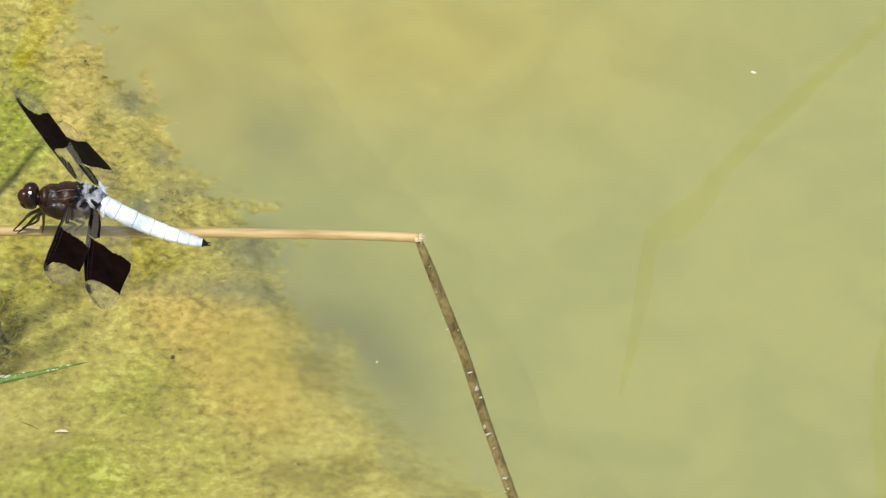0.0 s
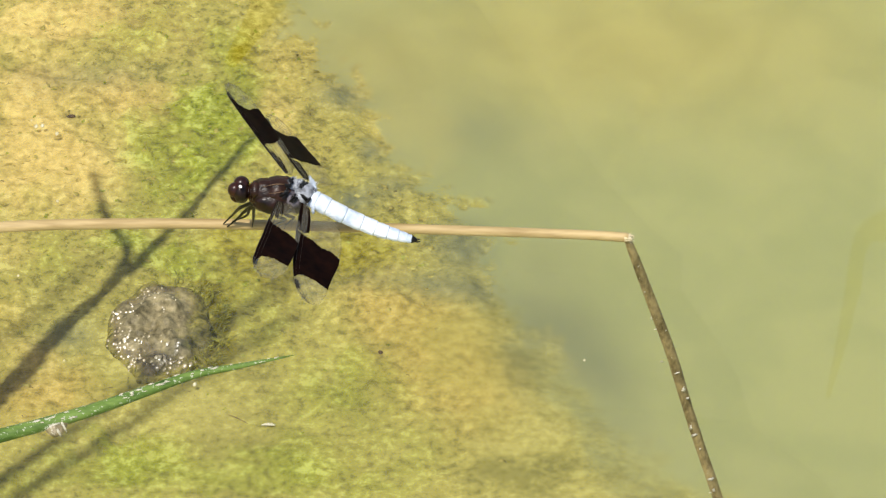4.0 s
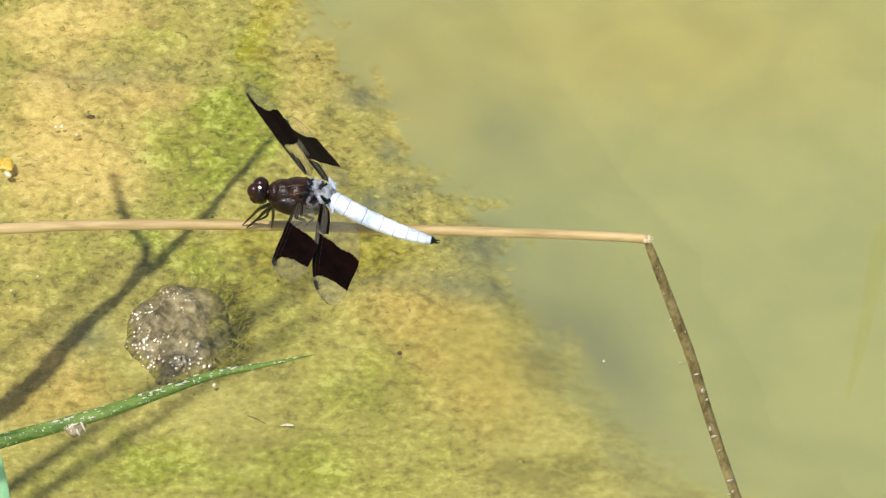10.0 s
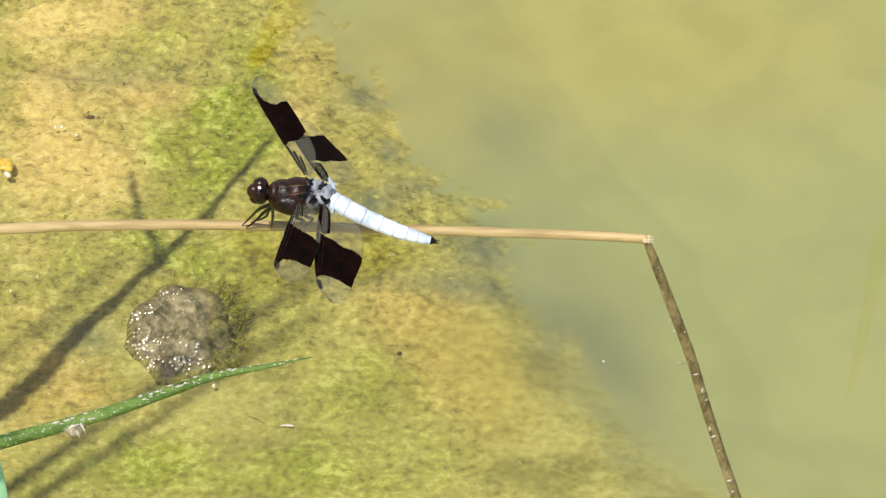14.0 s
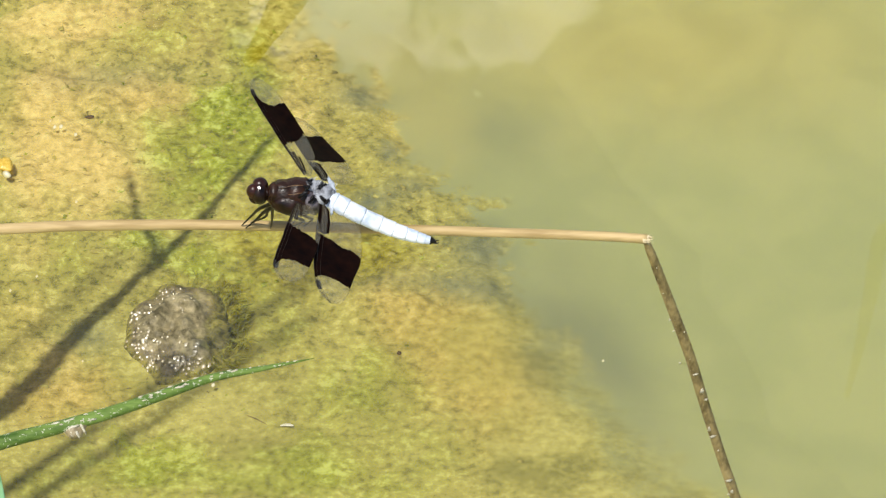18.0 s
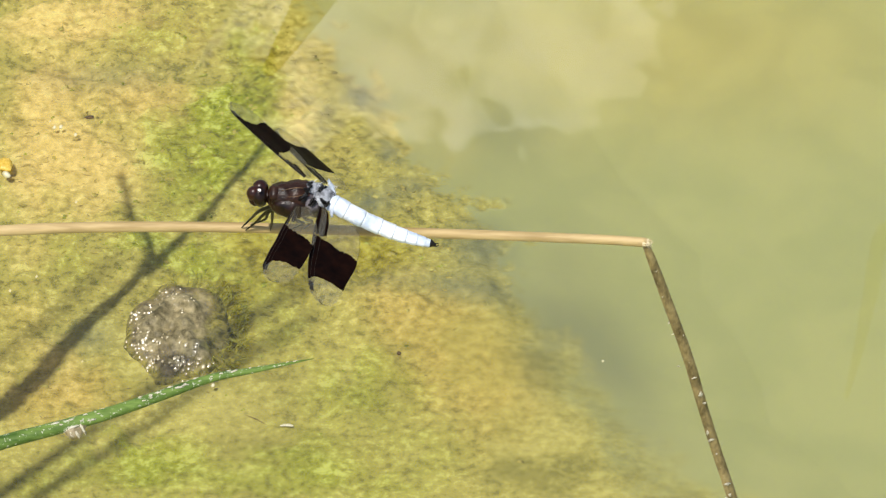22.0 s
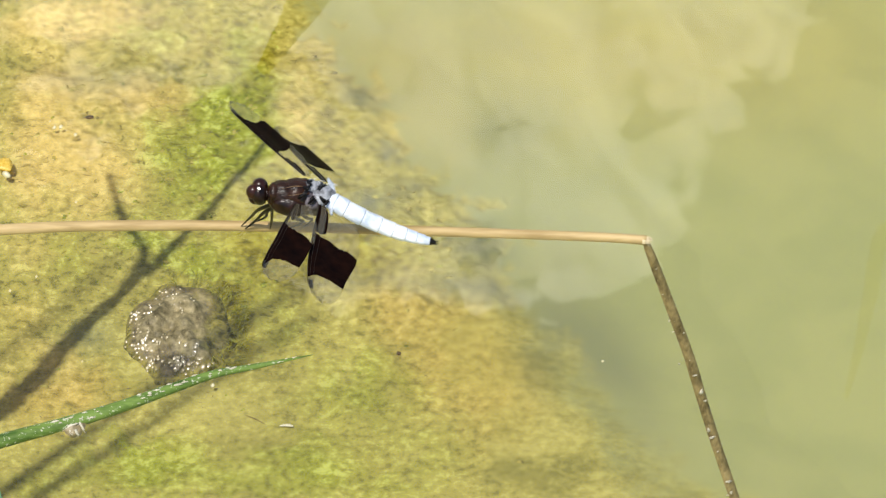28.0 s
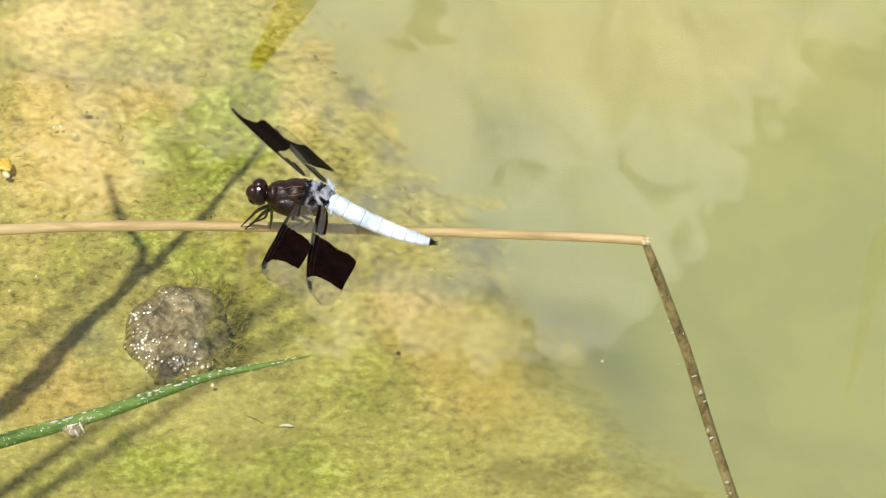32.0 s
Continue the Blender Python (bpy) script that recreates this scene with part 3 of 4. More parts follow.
# ---- the mud mound ----
def build_mound():
    cx, cy = -65.5, -26.5
    mound = thing("mud_mound", (cx * MM, cy * MM, -0.004), "wet brown lump of mud with glinting wet discs, ringed by algae", "mud")
    n, span = 120, 23.0
    verts = []

    def height(x, y):
        r = math.hypot(x / 14.2, y / 16.8) * (1 + 0.16 * noise.noise(Vector((x * 0.13, y * 0.13, 2.0))))
        h = 6.2 * max(0.0, 1 - r * r) ** 0.55 - 2.4 * max(0.0, r - 1.0)
        # a dark hollow in the near flank, and a shallow saddle across the top
        h -= 2.5 * math.exp(-((x + 2.6) / 3.0) ** 2 - ((y + 8.0) / 4.0) ** 2) + 1.6 * math.exp(-(((x + 0.8 * y - 4.0)) / 3.2) ** 2) * max(0.0, 1 - r)
        q = Vector((x, y, 0)) * 0.3
        k = min(1.0, max(0.0, 1.25 - r))
        return h + k * (2.6 * noise.noise(q * 0.6) + 1.2 * noise.noise(q * 1.3) + 0.35 * noise.noise(q * 3.4) + 0.2 * noise.noise(q * 8.0))
    for j in range(n + 1):
        for i in range(n + 1):
            x, y = (2 * i / n - 1) * span, (2 * j / n - 1) * span
            verts.append((x * MM, y * MM, height(x, y) * MM))
    faces = [(j * (n + 1) + i, j * (n + 1) + i + 1, (j + 1) * (n + 1) + i + 1, (j + 1) * (n + 1) + i) for j in range(n) for i in range(n)]
    part("lump", (verts, faces), M_MOUND, mound)
    rng = random.Random(8)
    gleam = Vector((-0.134, -0.513, 0.848))
    # nests of flat wet discs, added and tilted to glint the sun at the camera: place, spread, count, largest size
    for bx, by, wide, count, most in ((-8.3, -8.0, 2.6, 95, 0.6), (-11.5, 4.5, 2.0, 26, 0.5), (-4.0, 11.0, 2.4, 34, 0.42), (2.6, -11.2, 2.6, 64, 0.85), (-9.6, -1.5, 1.8, 26, 0.30), (1.6, 6.0, 1.6, 18, 0.32), (0.0, 2.0, 5.5, 22, 0.22)):
        for k in range(count):
            x, y, s = bx + rng.gauss(0, wide), by + rng.gauss(0, wide), most * rng.uniform(0.25, 1.0) ** 1.6
            loose = 0.05 if s > 0.5 * most else 0.11
            tilt = (gleam + Vector((rng.gauss(0, loose), rng.gauss(0, loose), 0))).normalized()
            part("bubble", blob((x, y, height(x, y) + 0.12), (s * 0.12, s, s * rng.uniform(0.6, 1.1)), tuple(tilt), 0.25, k, 8, 10), M_GLINT_DISC, mound)
    for k in range(170):
        a = rng.gauss(0.15, 0.7)
        r = rng.uniform(12.0, 17.0)
        x, y = r * math.cos(a), 1.15 * r * math.sin(a)
        w = a + rng.uniform(-1.3, 1.3)
        ln = rng.uniform(2.0, 4.2)
        p0 = (x, y, max(height(x, y), 2.2))
        p1 = (x + 0.5 * ln * math.cos(w), y + 0.5 * ln * math.sin(w), 3.6 + rng.uniform(0, 1.6))
        p2 = (x + ln * math.cos(w + 0.5), y + ln * math.sin(w + 0.5), 2.6)
        part("algae_thread", tube([(*p0, 0.07), (*p1, 0.10), (*p2, 0.04)], 6, 5), M_WEED, mound)
    return mound


mound = build_mound()


# ---- the dragonfly ----
FORE = [(0, 0.5), (7, 0.7), (13, 0.95), (14, 0.8), (20, 1.0), (24.8, 0.8), (27.4, 0.2), (28.9, -0.9), (29.5, -2.4), (29.2, -3.9), (27.8, -5.2), (25, -6.1), (18, -6.5), (12, -6.5), (7, -5.7), (3, -3.7), (0.6, -1.6), (0, -0.9)]
HIND = [(0, 0.6), (6, 1.1), (10.5, 1.45), (11.5, 1.3), (16, 1.6), (20, 1.55), (24.4, 1.1), (27.2, 0.3), (28.7, -0.9), (29.4, -2.5), (29.0, -4.0), (27.6, -5.1), (24.6, -6.0), (20, -7.0), (14.5, -8.5), (9, -8.9), (4.5, -8.4), (1.8, -6.6), (0.5, -3.4), (0, -1.2)]


def chord(outline, s):
    """Leading and trailing edge of a wing outline at the span s."""
    top = max(range(len(outline)), key=lambda i: outline[i][0])
    lead, trail = outline[:top + 1], outline[top:][::-1]
    return np.interp(s, [p[0] for p in lead], [p[1] for p in lead]), np.interp(s, [p[0] for p in trail], [p[1] for p in trail])


FIFTHS = (0.0, 0.2, 0.4, 0.6, 0.8, 1.0)


def wing_sheet(outline, side, lo, hi, lift, ragged=0.0, cut=(0.0, 1.0), seed=0, n=44, m=20, edges=None):
    """A strip of wing from span lo to hi with real thickness; the ends may be ragged and follow edges, given at fifths of the chord; cut: the share of the chord, from the front."""
    rng = np.random.default_rng(seed)
    bumps = rng.uniform(-1, 1, (2, m + 1)) * ragged
    rows = []
    for i in range(n + 1):
        row = []
        for j in range(m + 1):
            f = j / m
            a, b = lo + bumps[0, j], hi + bumps[1, j]
            if edges:
                a, b = a + np.interp(f, FIFTHS, edges[0]), b + np.interp(f, FIFTHS, edges[1])
            s = min(max(a + (b - a) * i / n, 0.0), max(p[0] for p in outline))
            lead, trail = chord(outline, s)
            c = lead + (trail - lead) * (cut[0] + (cut[1] - cut[0]) * f)
            z = 0.10 * math.sin(f * 9) * (1 - 0.5 * s / 30) + 0.0012 * s * s
            row.append((-c, side * s, z))
        rows.append(row)
    verts = [(x * MM, y * MM, (z + lift) * MM) for row in rows for x, y, z in row] + [(x * MM, y * MM, (z - lift) * MM) for row in rows for x, y, z in row]
    k, w = (n + 1) * (m + 1), m + 1
    faces = []
    for i in range(n):
        for j in range(m):
            q = (i * w + j, i * w + j + 1, (i + 1) * w + j + 1, (i + 1) * w + j)
            faces += [q, tuple(k + e for e in q[::-1])]
    ring = [j for j in range(m)] + [i * w + m for i in range(n)] + [n * w + j for j in range(m, 0, -1)] + [i * w for i in range(n, 0, -1)]
    for a, b in zip(ring, ring[1:] + ring[:1]):
        faces.append((a, k + a, k + b, b))
    return verts, faces


def vein(outline, side, span, f, r0):
    pts = []
    for s in np.linspace(0.3, span - 0.15, 9):
        lead, trail = chord(outline, s)
        pts.append((-(lead + (trail - lead) * f), side * s, 0.10 * math.sin(f * 9) * (1 - 0.5 * s / 30) + 0.0012 * s * s, r0 * (1 - 0.5 * s / span)))
    return tube(pts, 24, 5)


def build_wing(parent, outline, side, hind):
    span = max(p[0] for p in outline)
    wing = part("hind_wing" if hind else "fore_wing", wing_sheet(outline, side, 0.0, span, 0.012, n=60), M_MEMBRANE, parent, "clear membrane wing with a broad dark brown band")
    inner, outer = ((0.30, 0.34, 0.345, 0.385, 0.385, 0.43), (0.78, 0.735, 0.725, 0.735, 0.76, 0.78)) if hind else ((0.30, 0.35, 0.35, 0.37, 0.40, 0.45), (0.88, 0.76, 0.73, 0.725, 0.745, 0.75))
    part("dark_band", wing_sheet(outline, side, 0.0, 0.0, 0.03, 0.22, (0.0, 1.0), 3 if hind else 5, n=44, m=30, edges=([e * span for e in inner], [e * span for e in outer])), M_PATCH, wing, "ragged blackish-brown band")
    for k, (a, b, c, d) in enumerate(((0.2, 0.30, 0.0, 0.28),) if hind else ((0.6, 0.31, 0.0, 0.09), (1.2, 0.25, 0.12, 0.24), (0.8, 0.20, 0.28, 0.38))):
        part("base_streak", wing_sheet(outline, side, a, b * span, 0.03, 0.3, (c, d), 6 + k, 20, 8), M_PATCH, wing, "dark streak at the wing's root")
    for f, r0 in ((0.0, 0.10), (0.07, 0.07), (0.16, 0.06), (0.34, 0.03), (0.52, 0.027), (0.7, 0.024), (0.86, 0.02), (1.0, 0.028)):
        part("vein", vein(outline, side, span, f, r0), M_VEIN, wing)
    part("wing_spot", wing_sheet(outline, side, 0.80 * span, 0.885 * span, 0.04, 0.0, (0.02, 0.14), 7, 8, 4), M_BLACK, wing, "small dark spot at the leading edge")
    return wing


def build_dragonfly():
    fly = thing("dragonfly", Vector((-31.0, -231.36, 264.25)) * MM, "male dragonfly, white abdomen, brown thorax, banded wings, perched on the reed", "dragonfly")
    # thorax
    part("thorax", join(blob((1.7, 0.2, -0.2), (3.9, 3.55, 3.7), (1, -0.05, -0.10), 0.08, 2, 26, 32, 3.0), blob((-0.9, 0.05, -0.1), (3.9, 3.15, 3.25), (1, -0.05, -0.05), 0.06, 3, 22, 28, 3.0), blob((-2.96, -0.31, 1.00), (1.4, 2.0, 2.3), None, 0.1, 4)), M_THORAX, fly, "hairy chocolate-brown thorax")
    part("thorax_underside", blob((0.6, -1.75, -0.7), (4.5, 2.55, 2.5), (1, -0.08, -0.12), 0.10, 12, 20, 26), M_BROWN, fly, "blackish glossy underside of the thorax")
    # pale stripes, which also put the glints along the thorax's top into colour
    for a, b, c in (((-1.6, -1.2, 3.0), (0.8, -0.9, 3.55), (2.9, -0.6, 3.3)), ((-0.4, -2.1, 2.2), (1.4, -2.35, 2.6), (2.9, -2.0, 2.7))):
        part("stripe", tube([(*a, 0.03), (*b, 0.10), (*c, 0.06)], 10, 8), M_STRIPE, fly, "thin pale olive-brown stripe")
    for x, r in ((-4.5, 1.35), (-3.9, 1.75), (-3.3, 2.1)):
        part("collar", blob((x, -0.35, 0.9), (0.42, r, r), (1, -0.05, -0.1), 0.12, int(r * 10), 10, 22), M_BROWN, fly, "ridged brown collar behind the head")
    for at, radii, way in (((8.6, 1.3, 1.5), (1.7, 0.5, 0.18), (-0.42, 1.0, 0.2)), ((8.6, -3.7, -0.5), (1.1, 0.4, 0.18), (-0.1, 1.0, 0.5))):
        part("wing_flap", blob(at, radii, way, 0.55, 3, 12, 12, 3.0), M_JOINT, fly, "milky white flap at the hind wing's root")
    part("thorax_back", join(blob((4.59, 0.60, 0.70), (3.0, 2.2, 2.2), (1, -0.05, -0.25), 0.3, 6, 24, 30, 4.0), blob((7.01, -0.35, 0.20), (2.7, 2.5, 2.2), (1, -0.3, -0.3), 0.14, 8, 20, 24, 4.0)), M_BLOOM, fly, "grey-bloomed back between the wings")
    part("thorax_side", blob((3.79, -0.98, -0.80), (3.4, 2.6, 2.9), (1, -0.1, -0.2), 0.14, 9, 20, 24, 3.0), M_FLANK, fly, "grey and black mottled flank")
    rng = random.Random(21)
    for k in range(110):
        a, u = rng.uniform(0, math.pi), rng.uniform(-1, 1.15)
        c = np.array((1.96, 0.22, 0.60))
        d = np.array([0.3 * u, -math.cos(a), math.sin(a)])
        e = c + np.array([u * 6.0, 0, -u * 0.8]) + d * 3.3 * math.sqrt(max(0.4, 1 - 0.8 * u * u))
        if u < 0.35:
            continue
        part("hair", tube([(*(e - d * 0.5), 0.045), (*(e + d * 0.2 + np.array([0.1, 0, 0])), 0.04), (*(e + d * rng.uniform(0.1, 0.4) + np.array([rng.uniform(0, 0.7), 0, 0])), 0.012)], 4, 4), M_WING_WHITE, fly)
    for a, b, r in (((3.45, 1.90, 2.50), (4.28, 0.16, 3.00), 0.75), ((6.67, 1.11, 2.00), (6.24, -0.57, 2.60), 0.7), ((2.01, -2.49, 1.80), (3.29, -2.37, 3.00), 0.8), ((7.39, -2.81, 0.80), (6.60, -2.68, 2.00), 0.75), ((4.75, -2.30, 1.60), (3.83, -3.06, 0.40), 0.7), ((2.92, -0.47, 3.00), (3.85, -1.33, 3.40), 0.55)):
        a, b = np.array(a), np.array(b)
        part("wing_hinge", join(blob((a + b) / 2, (np.linalg.norm(b - a) * 0.75, r * 0.55, r * 0.5), tuple(b - a), 0.7, int(r * 100), 14, 16, 3.0), blob(a * 0.7 + b * 0.3 + np.array([0.5, -0.4, 0]), (0.9, 0.3, 0.3), (0.6, 0.8, 0.1), 0.6, 5, 8, 10)), M_BLACK, fly, "small black hinge plate of a wing")
    # head
    head = part("head", join(blob((-5.94, -0.47, 1.00), (1.7, 2.3, 2.4), None, 0.03, 1), blob((-6.76, -0.79, 0.00), (1.4, 1.3, 1.3), None, 0.06, 5), blob((-5.73, -0.73, -0.40), (1.2, 1.3, 1.1), None, 0.06, 6)), M_BROWN, fly, "dark brown face")
    part("eye", blob((-5.82, 0.60, 2.20), (1.6, 1.55, 1.6), None, 0.02, 1, 18, 24), M_EYE, head, "glossy red-brown compound eye")
    part("eye", blob((-7.08, -0.57, 1.60), (1.55, 1.5, 1.7), None, 0.02, 1, 18, 24), M_EYE, head, "glossy red-brown compound eye")
    # facet added and tilted to throw the sun's glint at the camera
    part("glint_facet", blob((-5.97, -2.18, 4.30), (0.05, 0.42, 0.5), (-0.134, -0.513, 0.848), 0.02, 3, 24, 20), M_FACET, head, "small shiny facet added for the head's glint")
    part("neck", tube([(*(-5.14, -0.16, 1.00), 0.8), (*(-3.30, -0.47, 1.00), 1.1)], 6, 10), M_BROWN, fly)
    # abdomen, ring by ring
    spine = [(*(7.81, -1.01, -0.10), 1.85), (*(9.77, -1.80, -0.60), 2.05), (*(12.06, -2.78, -1.40), 1.98), (*(15.50, -3.83, -2.80), 1.88), (*(18.94, -4.65, -4.10), 1.78), (*(21.81, -5.38, -5.00), 1.64), (*(24.67, -5.89, -5.80), 1.42), (*(27.20, -6.27, -6.40), 1.1), (*(29.04, -6.53, -6.80), 0.75)]
    fine = smooth_line(spine, 121)
    cuts = [0, 13, 28, 43, 58, 72, 85, 97, 108, 116]
    for a, b in zip(cuts[:-1], cuts[1:]):
        seg = [tuple(r) for r in fine[a:b + 1]]
        m = len(seg)
        seg = [(*r[:3], r[3] * (0.945 + 0.10 * (q / (m - 1)) ** 0.7 - (0.10 if q == m - 1 else 0.0))) for q, r in enumerate(seg)]
        part("abdomen_ring", tube(seg, 14, 22, 0.86), M_WHITE, fly, "chalky white-blue abdomen ring")
        part("ring_joint", tube([(*fine[b][:3], fine[b][3] * 0.94), (*fine[min(b + 1, 120)][:3], fine[b][3] * 0.94)], 3, 18, 0.86), M_JOINT, fly, "thin grey joint between rings")
    part("tail_tip", tube([tuple(fine[115]), tuple(fine[118]), (*(29.04, -6.53, -6.80), 0.6), (*(29.61, -6.57, -7.00), 0.35)], 8, 12), M_BLACK, fly, "black tail tip")
    for d in (0.35, -0.35):
        e = np.array((29.50, -6.59, -6.90))
        part("tail_clasper", tube([(*(e + np.array([-0.6, d * 0.6, 0])), 0.22), (*(e + np.array([0.3, d, -0.1])), 0.16), (*(e + np.array([0.8, d * 0.8, 0])), 0.06)], 6, 6), M_BLACK, fly)
    # legs
    legs = [[(-3.11, -0.95, -1.50), (-6.14, -0.64, -3.50), (-7.91, -0.34, -6.00), (-9.90, -0.99, -8.00)], [(-2.78, -0.79, -2.00), (-5.27, 0.29, -5.50), (-7.02, -0.32, -7.20), (-9.10, -1.31, -8.50)],
            [(-2.31, -1.11, -2.00), (-3.36, -1.11, -3.00), (-3.64, -1.13, -6.00), (-4.03, -1.31, -8.50)], [(-1.74, -0.79, -2.00), (-4.29, -0.96, -3.50), (-5.00, -1.44, -5.00), (-8.06, -0.39, -7.80)],
            [(0.55, -1.75, -3.00), (1.47, -2.70, -4.00), (2.81, -1.76, -6.00), (-0.00, -1.00, -8.50)], [(1.94, -1.90, -2.50), (3.43, -2.85, -3.50), (4.53, -1.13, -6.00), (2.77, -1.31, -8.00)]]
    for pts in legs:
        pts = [(x, y + 4.9 * f, z - 5.25 * f) for (x, y, z), f in zip(pts, (0.0, 0.3, 0.65, 1.0))]
        part("leg", tube([(*p, r) for p, r in zip(pts, (0.5, 0.38, 0.26, 0.12))], 18, 7), M_BLACK, fly, "thin black leg")
    wings = [build_wing(fly, FORE, 1, False), build_wing(fly, HIND, 1, True), build_wing(fly, FORE, -1, False), build_wing(fly, HIND, -1, True)]
    return fly, wings


fly, wings = build_dragonfly()
ROOTS = [(3.54, 3.32, 2.00), (7.34, 2.22, 1.50), (2.3, -1.55, 0.50), (6.9, -2.0, -0.40)]


# ---- rushes that stand round the corner of the pond ----
def rooted(root, points, label, mat):
    """A rush that stands on the bed at root and runs through the given (x, y, z, radius) rows."""
    rush = thing("rush", Vector(root) * MM, label, "rush", "rushes standing round the pond's corner")
    o = np.array(root)
    part("stem", tube([(*(np.array(p[:3]) - o), p[3]) for p in [(*root, points[0][3])] + points], 40, 10), mat, rush)
    return rush


def build_rush(base, top, r0, r1, label):
    rush = thing("rush", Vector(base) * MM, label, "rush", "rushes standing round the pond's corner")
    d = np.array(top) - np.array(base)
    part("stem", tube([(0, 0, 0, r0), (*(d * 0.5), (r0 + r1) / 2), (*d, r1)], 12, 10), M_RUSH, rush)
    return rush


def caster(tip, start, height):
    """Base and top of a stem whose shade runs over the bed from start to tip."""
    t, s = np.array(tip[:2]), np.array(start[:2])
    top = t - np.array([0.64, 0.77]) * height / math.tan(radians(SUN_ELEVATION))
    return (s[0], s[1], -3.0), (top[0], top[1], height - 3.0)


for tip, lean, height, r0, r1 in [
    ((-29.58, -4.36, -3.00), (0.72, 0.69), 620, 2.4, 1.2),
    ((-31.53, -19.14, -3.00), (0.74, 0.67), 560, 2.0, 1.0),
    ((-80.68, 0.66, -3.00), (0.63, 0.78), 600, 1.7, 0.9),
]:
    run = height / math.tan(radians(SUN_ELEVATION))
    b, t = caster(tip, (tip[0] - lean[0] * run, tip[1] - lean[1] * run), height)
    build_rush(b, t, r0, r1, "green rush standing in the shallows")


def shaded_by(x, y, height):
    """The place at that height whose shade falls at x, y on the bed."""
    k = (height + 3.0) / math.tan(radians(SUN_ELEVATION))
    d = SUN_FROM.normalized()
    return x + d.x * k, y + d.y * k, height


# a long rush that leans low over the bank from beyond the left, and a stem with a leaf beside it
rooted((-300.0, -300.0, -3.0), [(-268.0, -250.0, 110.0, 3.6), (*shaded_by(-135.0, -82.0, 205.0), 3.3), (*shaded_by(-104.0, -46.0, 205.0), 2.9), (*shaded_by(-89.0, -24.0, 205.0), 2.2), (*shaded_by(-74.0, -5.0, 205.0), 1.5), (*shaded_by(-58.0, 17.0, 205.0), 1.2), (*shaded_by(-46.0, 37.0, 205.0), 0.95), (*shaded_by(-41.0, 45.0, 205.0), 0.3)], "long green rush leaning low over the bank", M_RUSH)
low, tall = shaded_by(-74.5, -3.8, 235.0), shaded_by(-81.5, 29.5, 240.0)
leaf = rooted((low[0] + 4.0, low[1] - 6.0, -3.0), [(low[0] + 2.0, low[1] - 3.0, low[2] * 0.5, 1.0), (*low, 1.2), (*((np.array(low) + np.array(tall)) / 2), 1.1), (*tall, 0.85)], "green rush with a leaf leaning from it", M_RUSH)

# blades that overhang the pond beyond and show only as dark reflections, their shade put into the colour
p, q = (-20.0, 400.0, 230.0), (-60.0, 216.0, 150.0)
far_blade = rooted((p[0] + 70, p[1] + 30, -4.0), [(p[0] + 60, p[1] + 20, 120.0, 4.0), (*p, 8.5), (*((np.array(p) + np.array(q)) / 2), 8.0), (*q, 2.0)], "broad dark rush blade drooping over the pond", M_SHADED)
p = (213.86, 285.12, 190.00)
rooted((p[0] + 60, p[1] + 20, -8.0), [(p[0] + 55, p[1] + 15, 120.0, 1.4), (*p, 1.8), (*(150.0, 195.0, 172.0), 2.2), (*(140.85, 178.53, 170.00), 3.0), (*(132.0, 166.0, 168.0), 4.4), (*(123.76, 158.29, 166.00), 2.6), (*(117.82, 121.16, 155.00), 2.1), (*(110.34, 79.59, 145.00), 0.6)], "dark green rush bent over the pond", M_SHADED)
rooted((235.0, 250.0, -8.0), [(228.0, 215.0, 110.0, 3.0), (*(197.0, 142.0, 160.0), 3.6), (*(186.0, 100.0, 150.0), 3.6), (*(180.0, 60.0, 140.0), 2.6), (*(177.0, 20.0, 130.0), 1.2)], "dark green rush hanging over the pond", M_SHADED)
# the tip of another rush, at the near edge
near_tip = thing("rush_leaf", Vector((-106.0, -212.0, -4.0)) * MM, "pale blue-green rush leaf leaning in at the near edge", "leaf", "rushes standing round the pond's corner")
part("leaf_blade", tube([(0, 0, 0, 3.0), (2.0, 4.0, 50.0, 4.6), (8.0, 15.0, 104.0, 4.6), (8.7, 22.0, 124.0, 2.9), (8.5, 26.0, 136.0, 1.2), (8.4, 27.0, 140.0, 0.2)], 40, 14, 0.14, 0.0, 0, (1.0, 0.0, 0.0)), M_LEAF, near_tip)


# ---- litter on the bed and the water ----
def on_bed(p, up=0.0):
    return (p[0], p[1], bed_height(p[0], p[1]) + up)


def litter(name, data, mat, at, label, category):
    ob = mesh_object(name, data[0], data[1], mat)
    ob.location = Vector(at) * MM
    return tagged(ob, label, category)


litter("seed", blob((0, 0, 0), (0.55, 0.5, 0.45), None, 0.2, 2), M_DOT, on_bed((-10.78, -32.81, -3.00), 0.4), "small dark brown seed on the silt", "seed")
litter("straw_bit", tube([(-1.6, -0.1, 0, 0.12), (-0.3, 0.1, 0.1, 0.42), (1.0, 0, 0.1, 0.4), (1.8, -0.2, 0, 0.1)], 12, 8, 0.5), M_PALE, on_bed((-38.28, -57.70, -3.00), 0.6), "tiny pale straw lying on algae", "straw")
litter("twig_bit", tube([(-2.4, 1.5, 0, 0.1), (0, 0.2, 0.1, 0.16), (2.6, -1.6, 0, 0.08)], 10, 7), M_CHIP, on_bed((-45.81, -55.47, -3.00), 0.3), "short brown twig sunk in algae", "twig")
litter("seed_husk", blob((0, 0, 0), (1.1, 0.5, 0.35), (1, 0.1, 0), 0.2, 5), M_DOT, on_bed((-90.06, 48.19, -3.00), 0.3), "dark husk on pale silt", "husk")
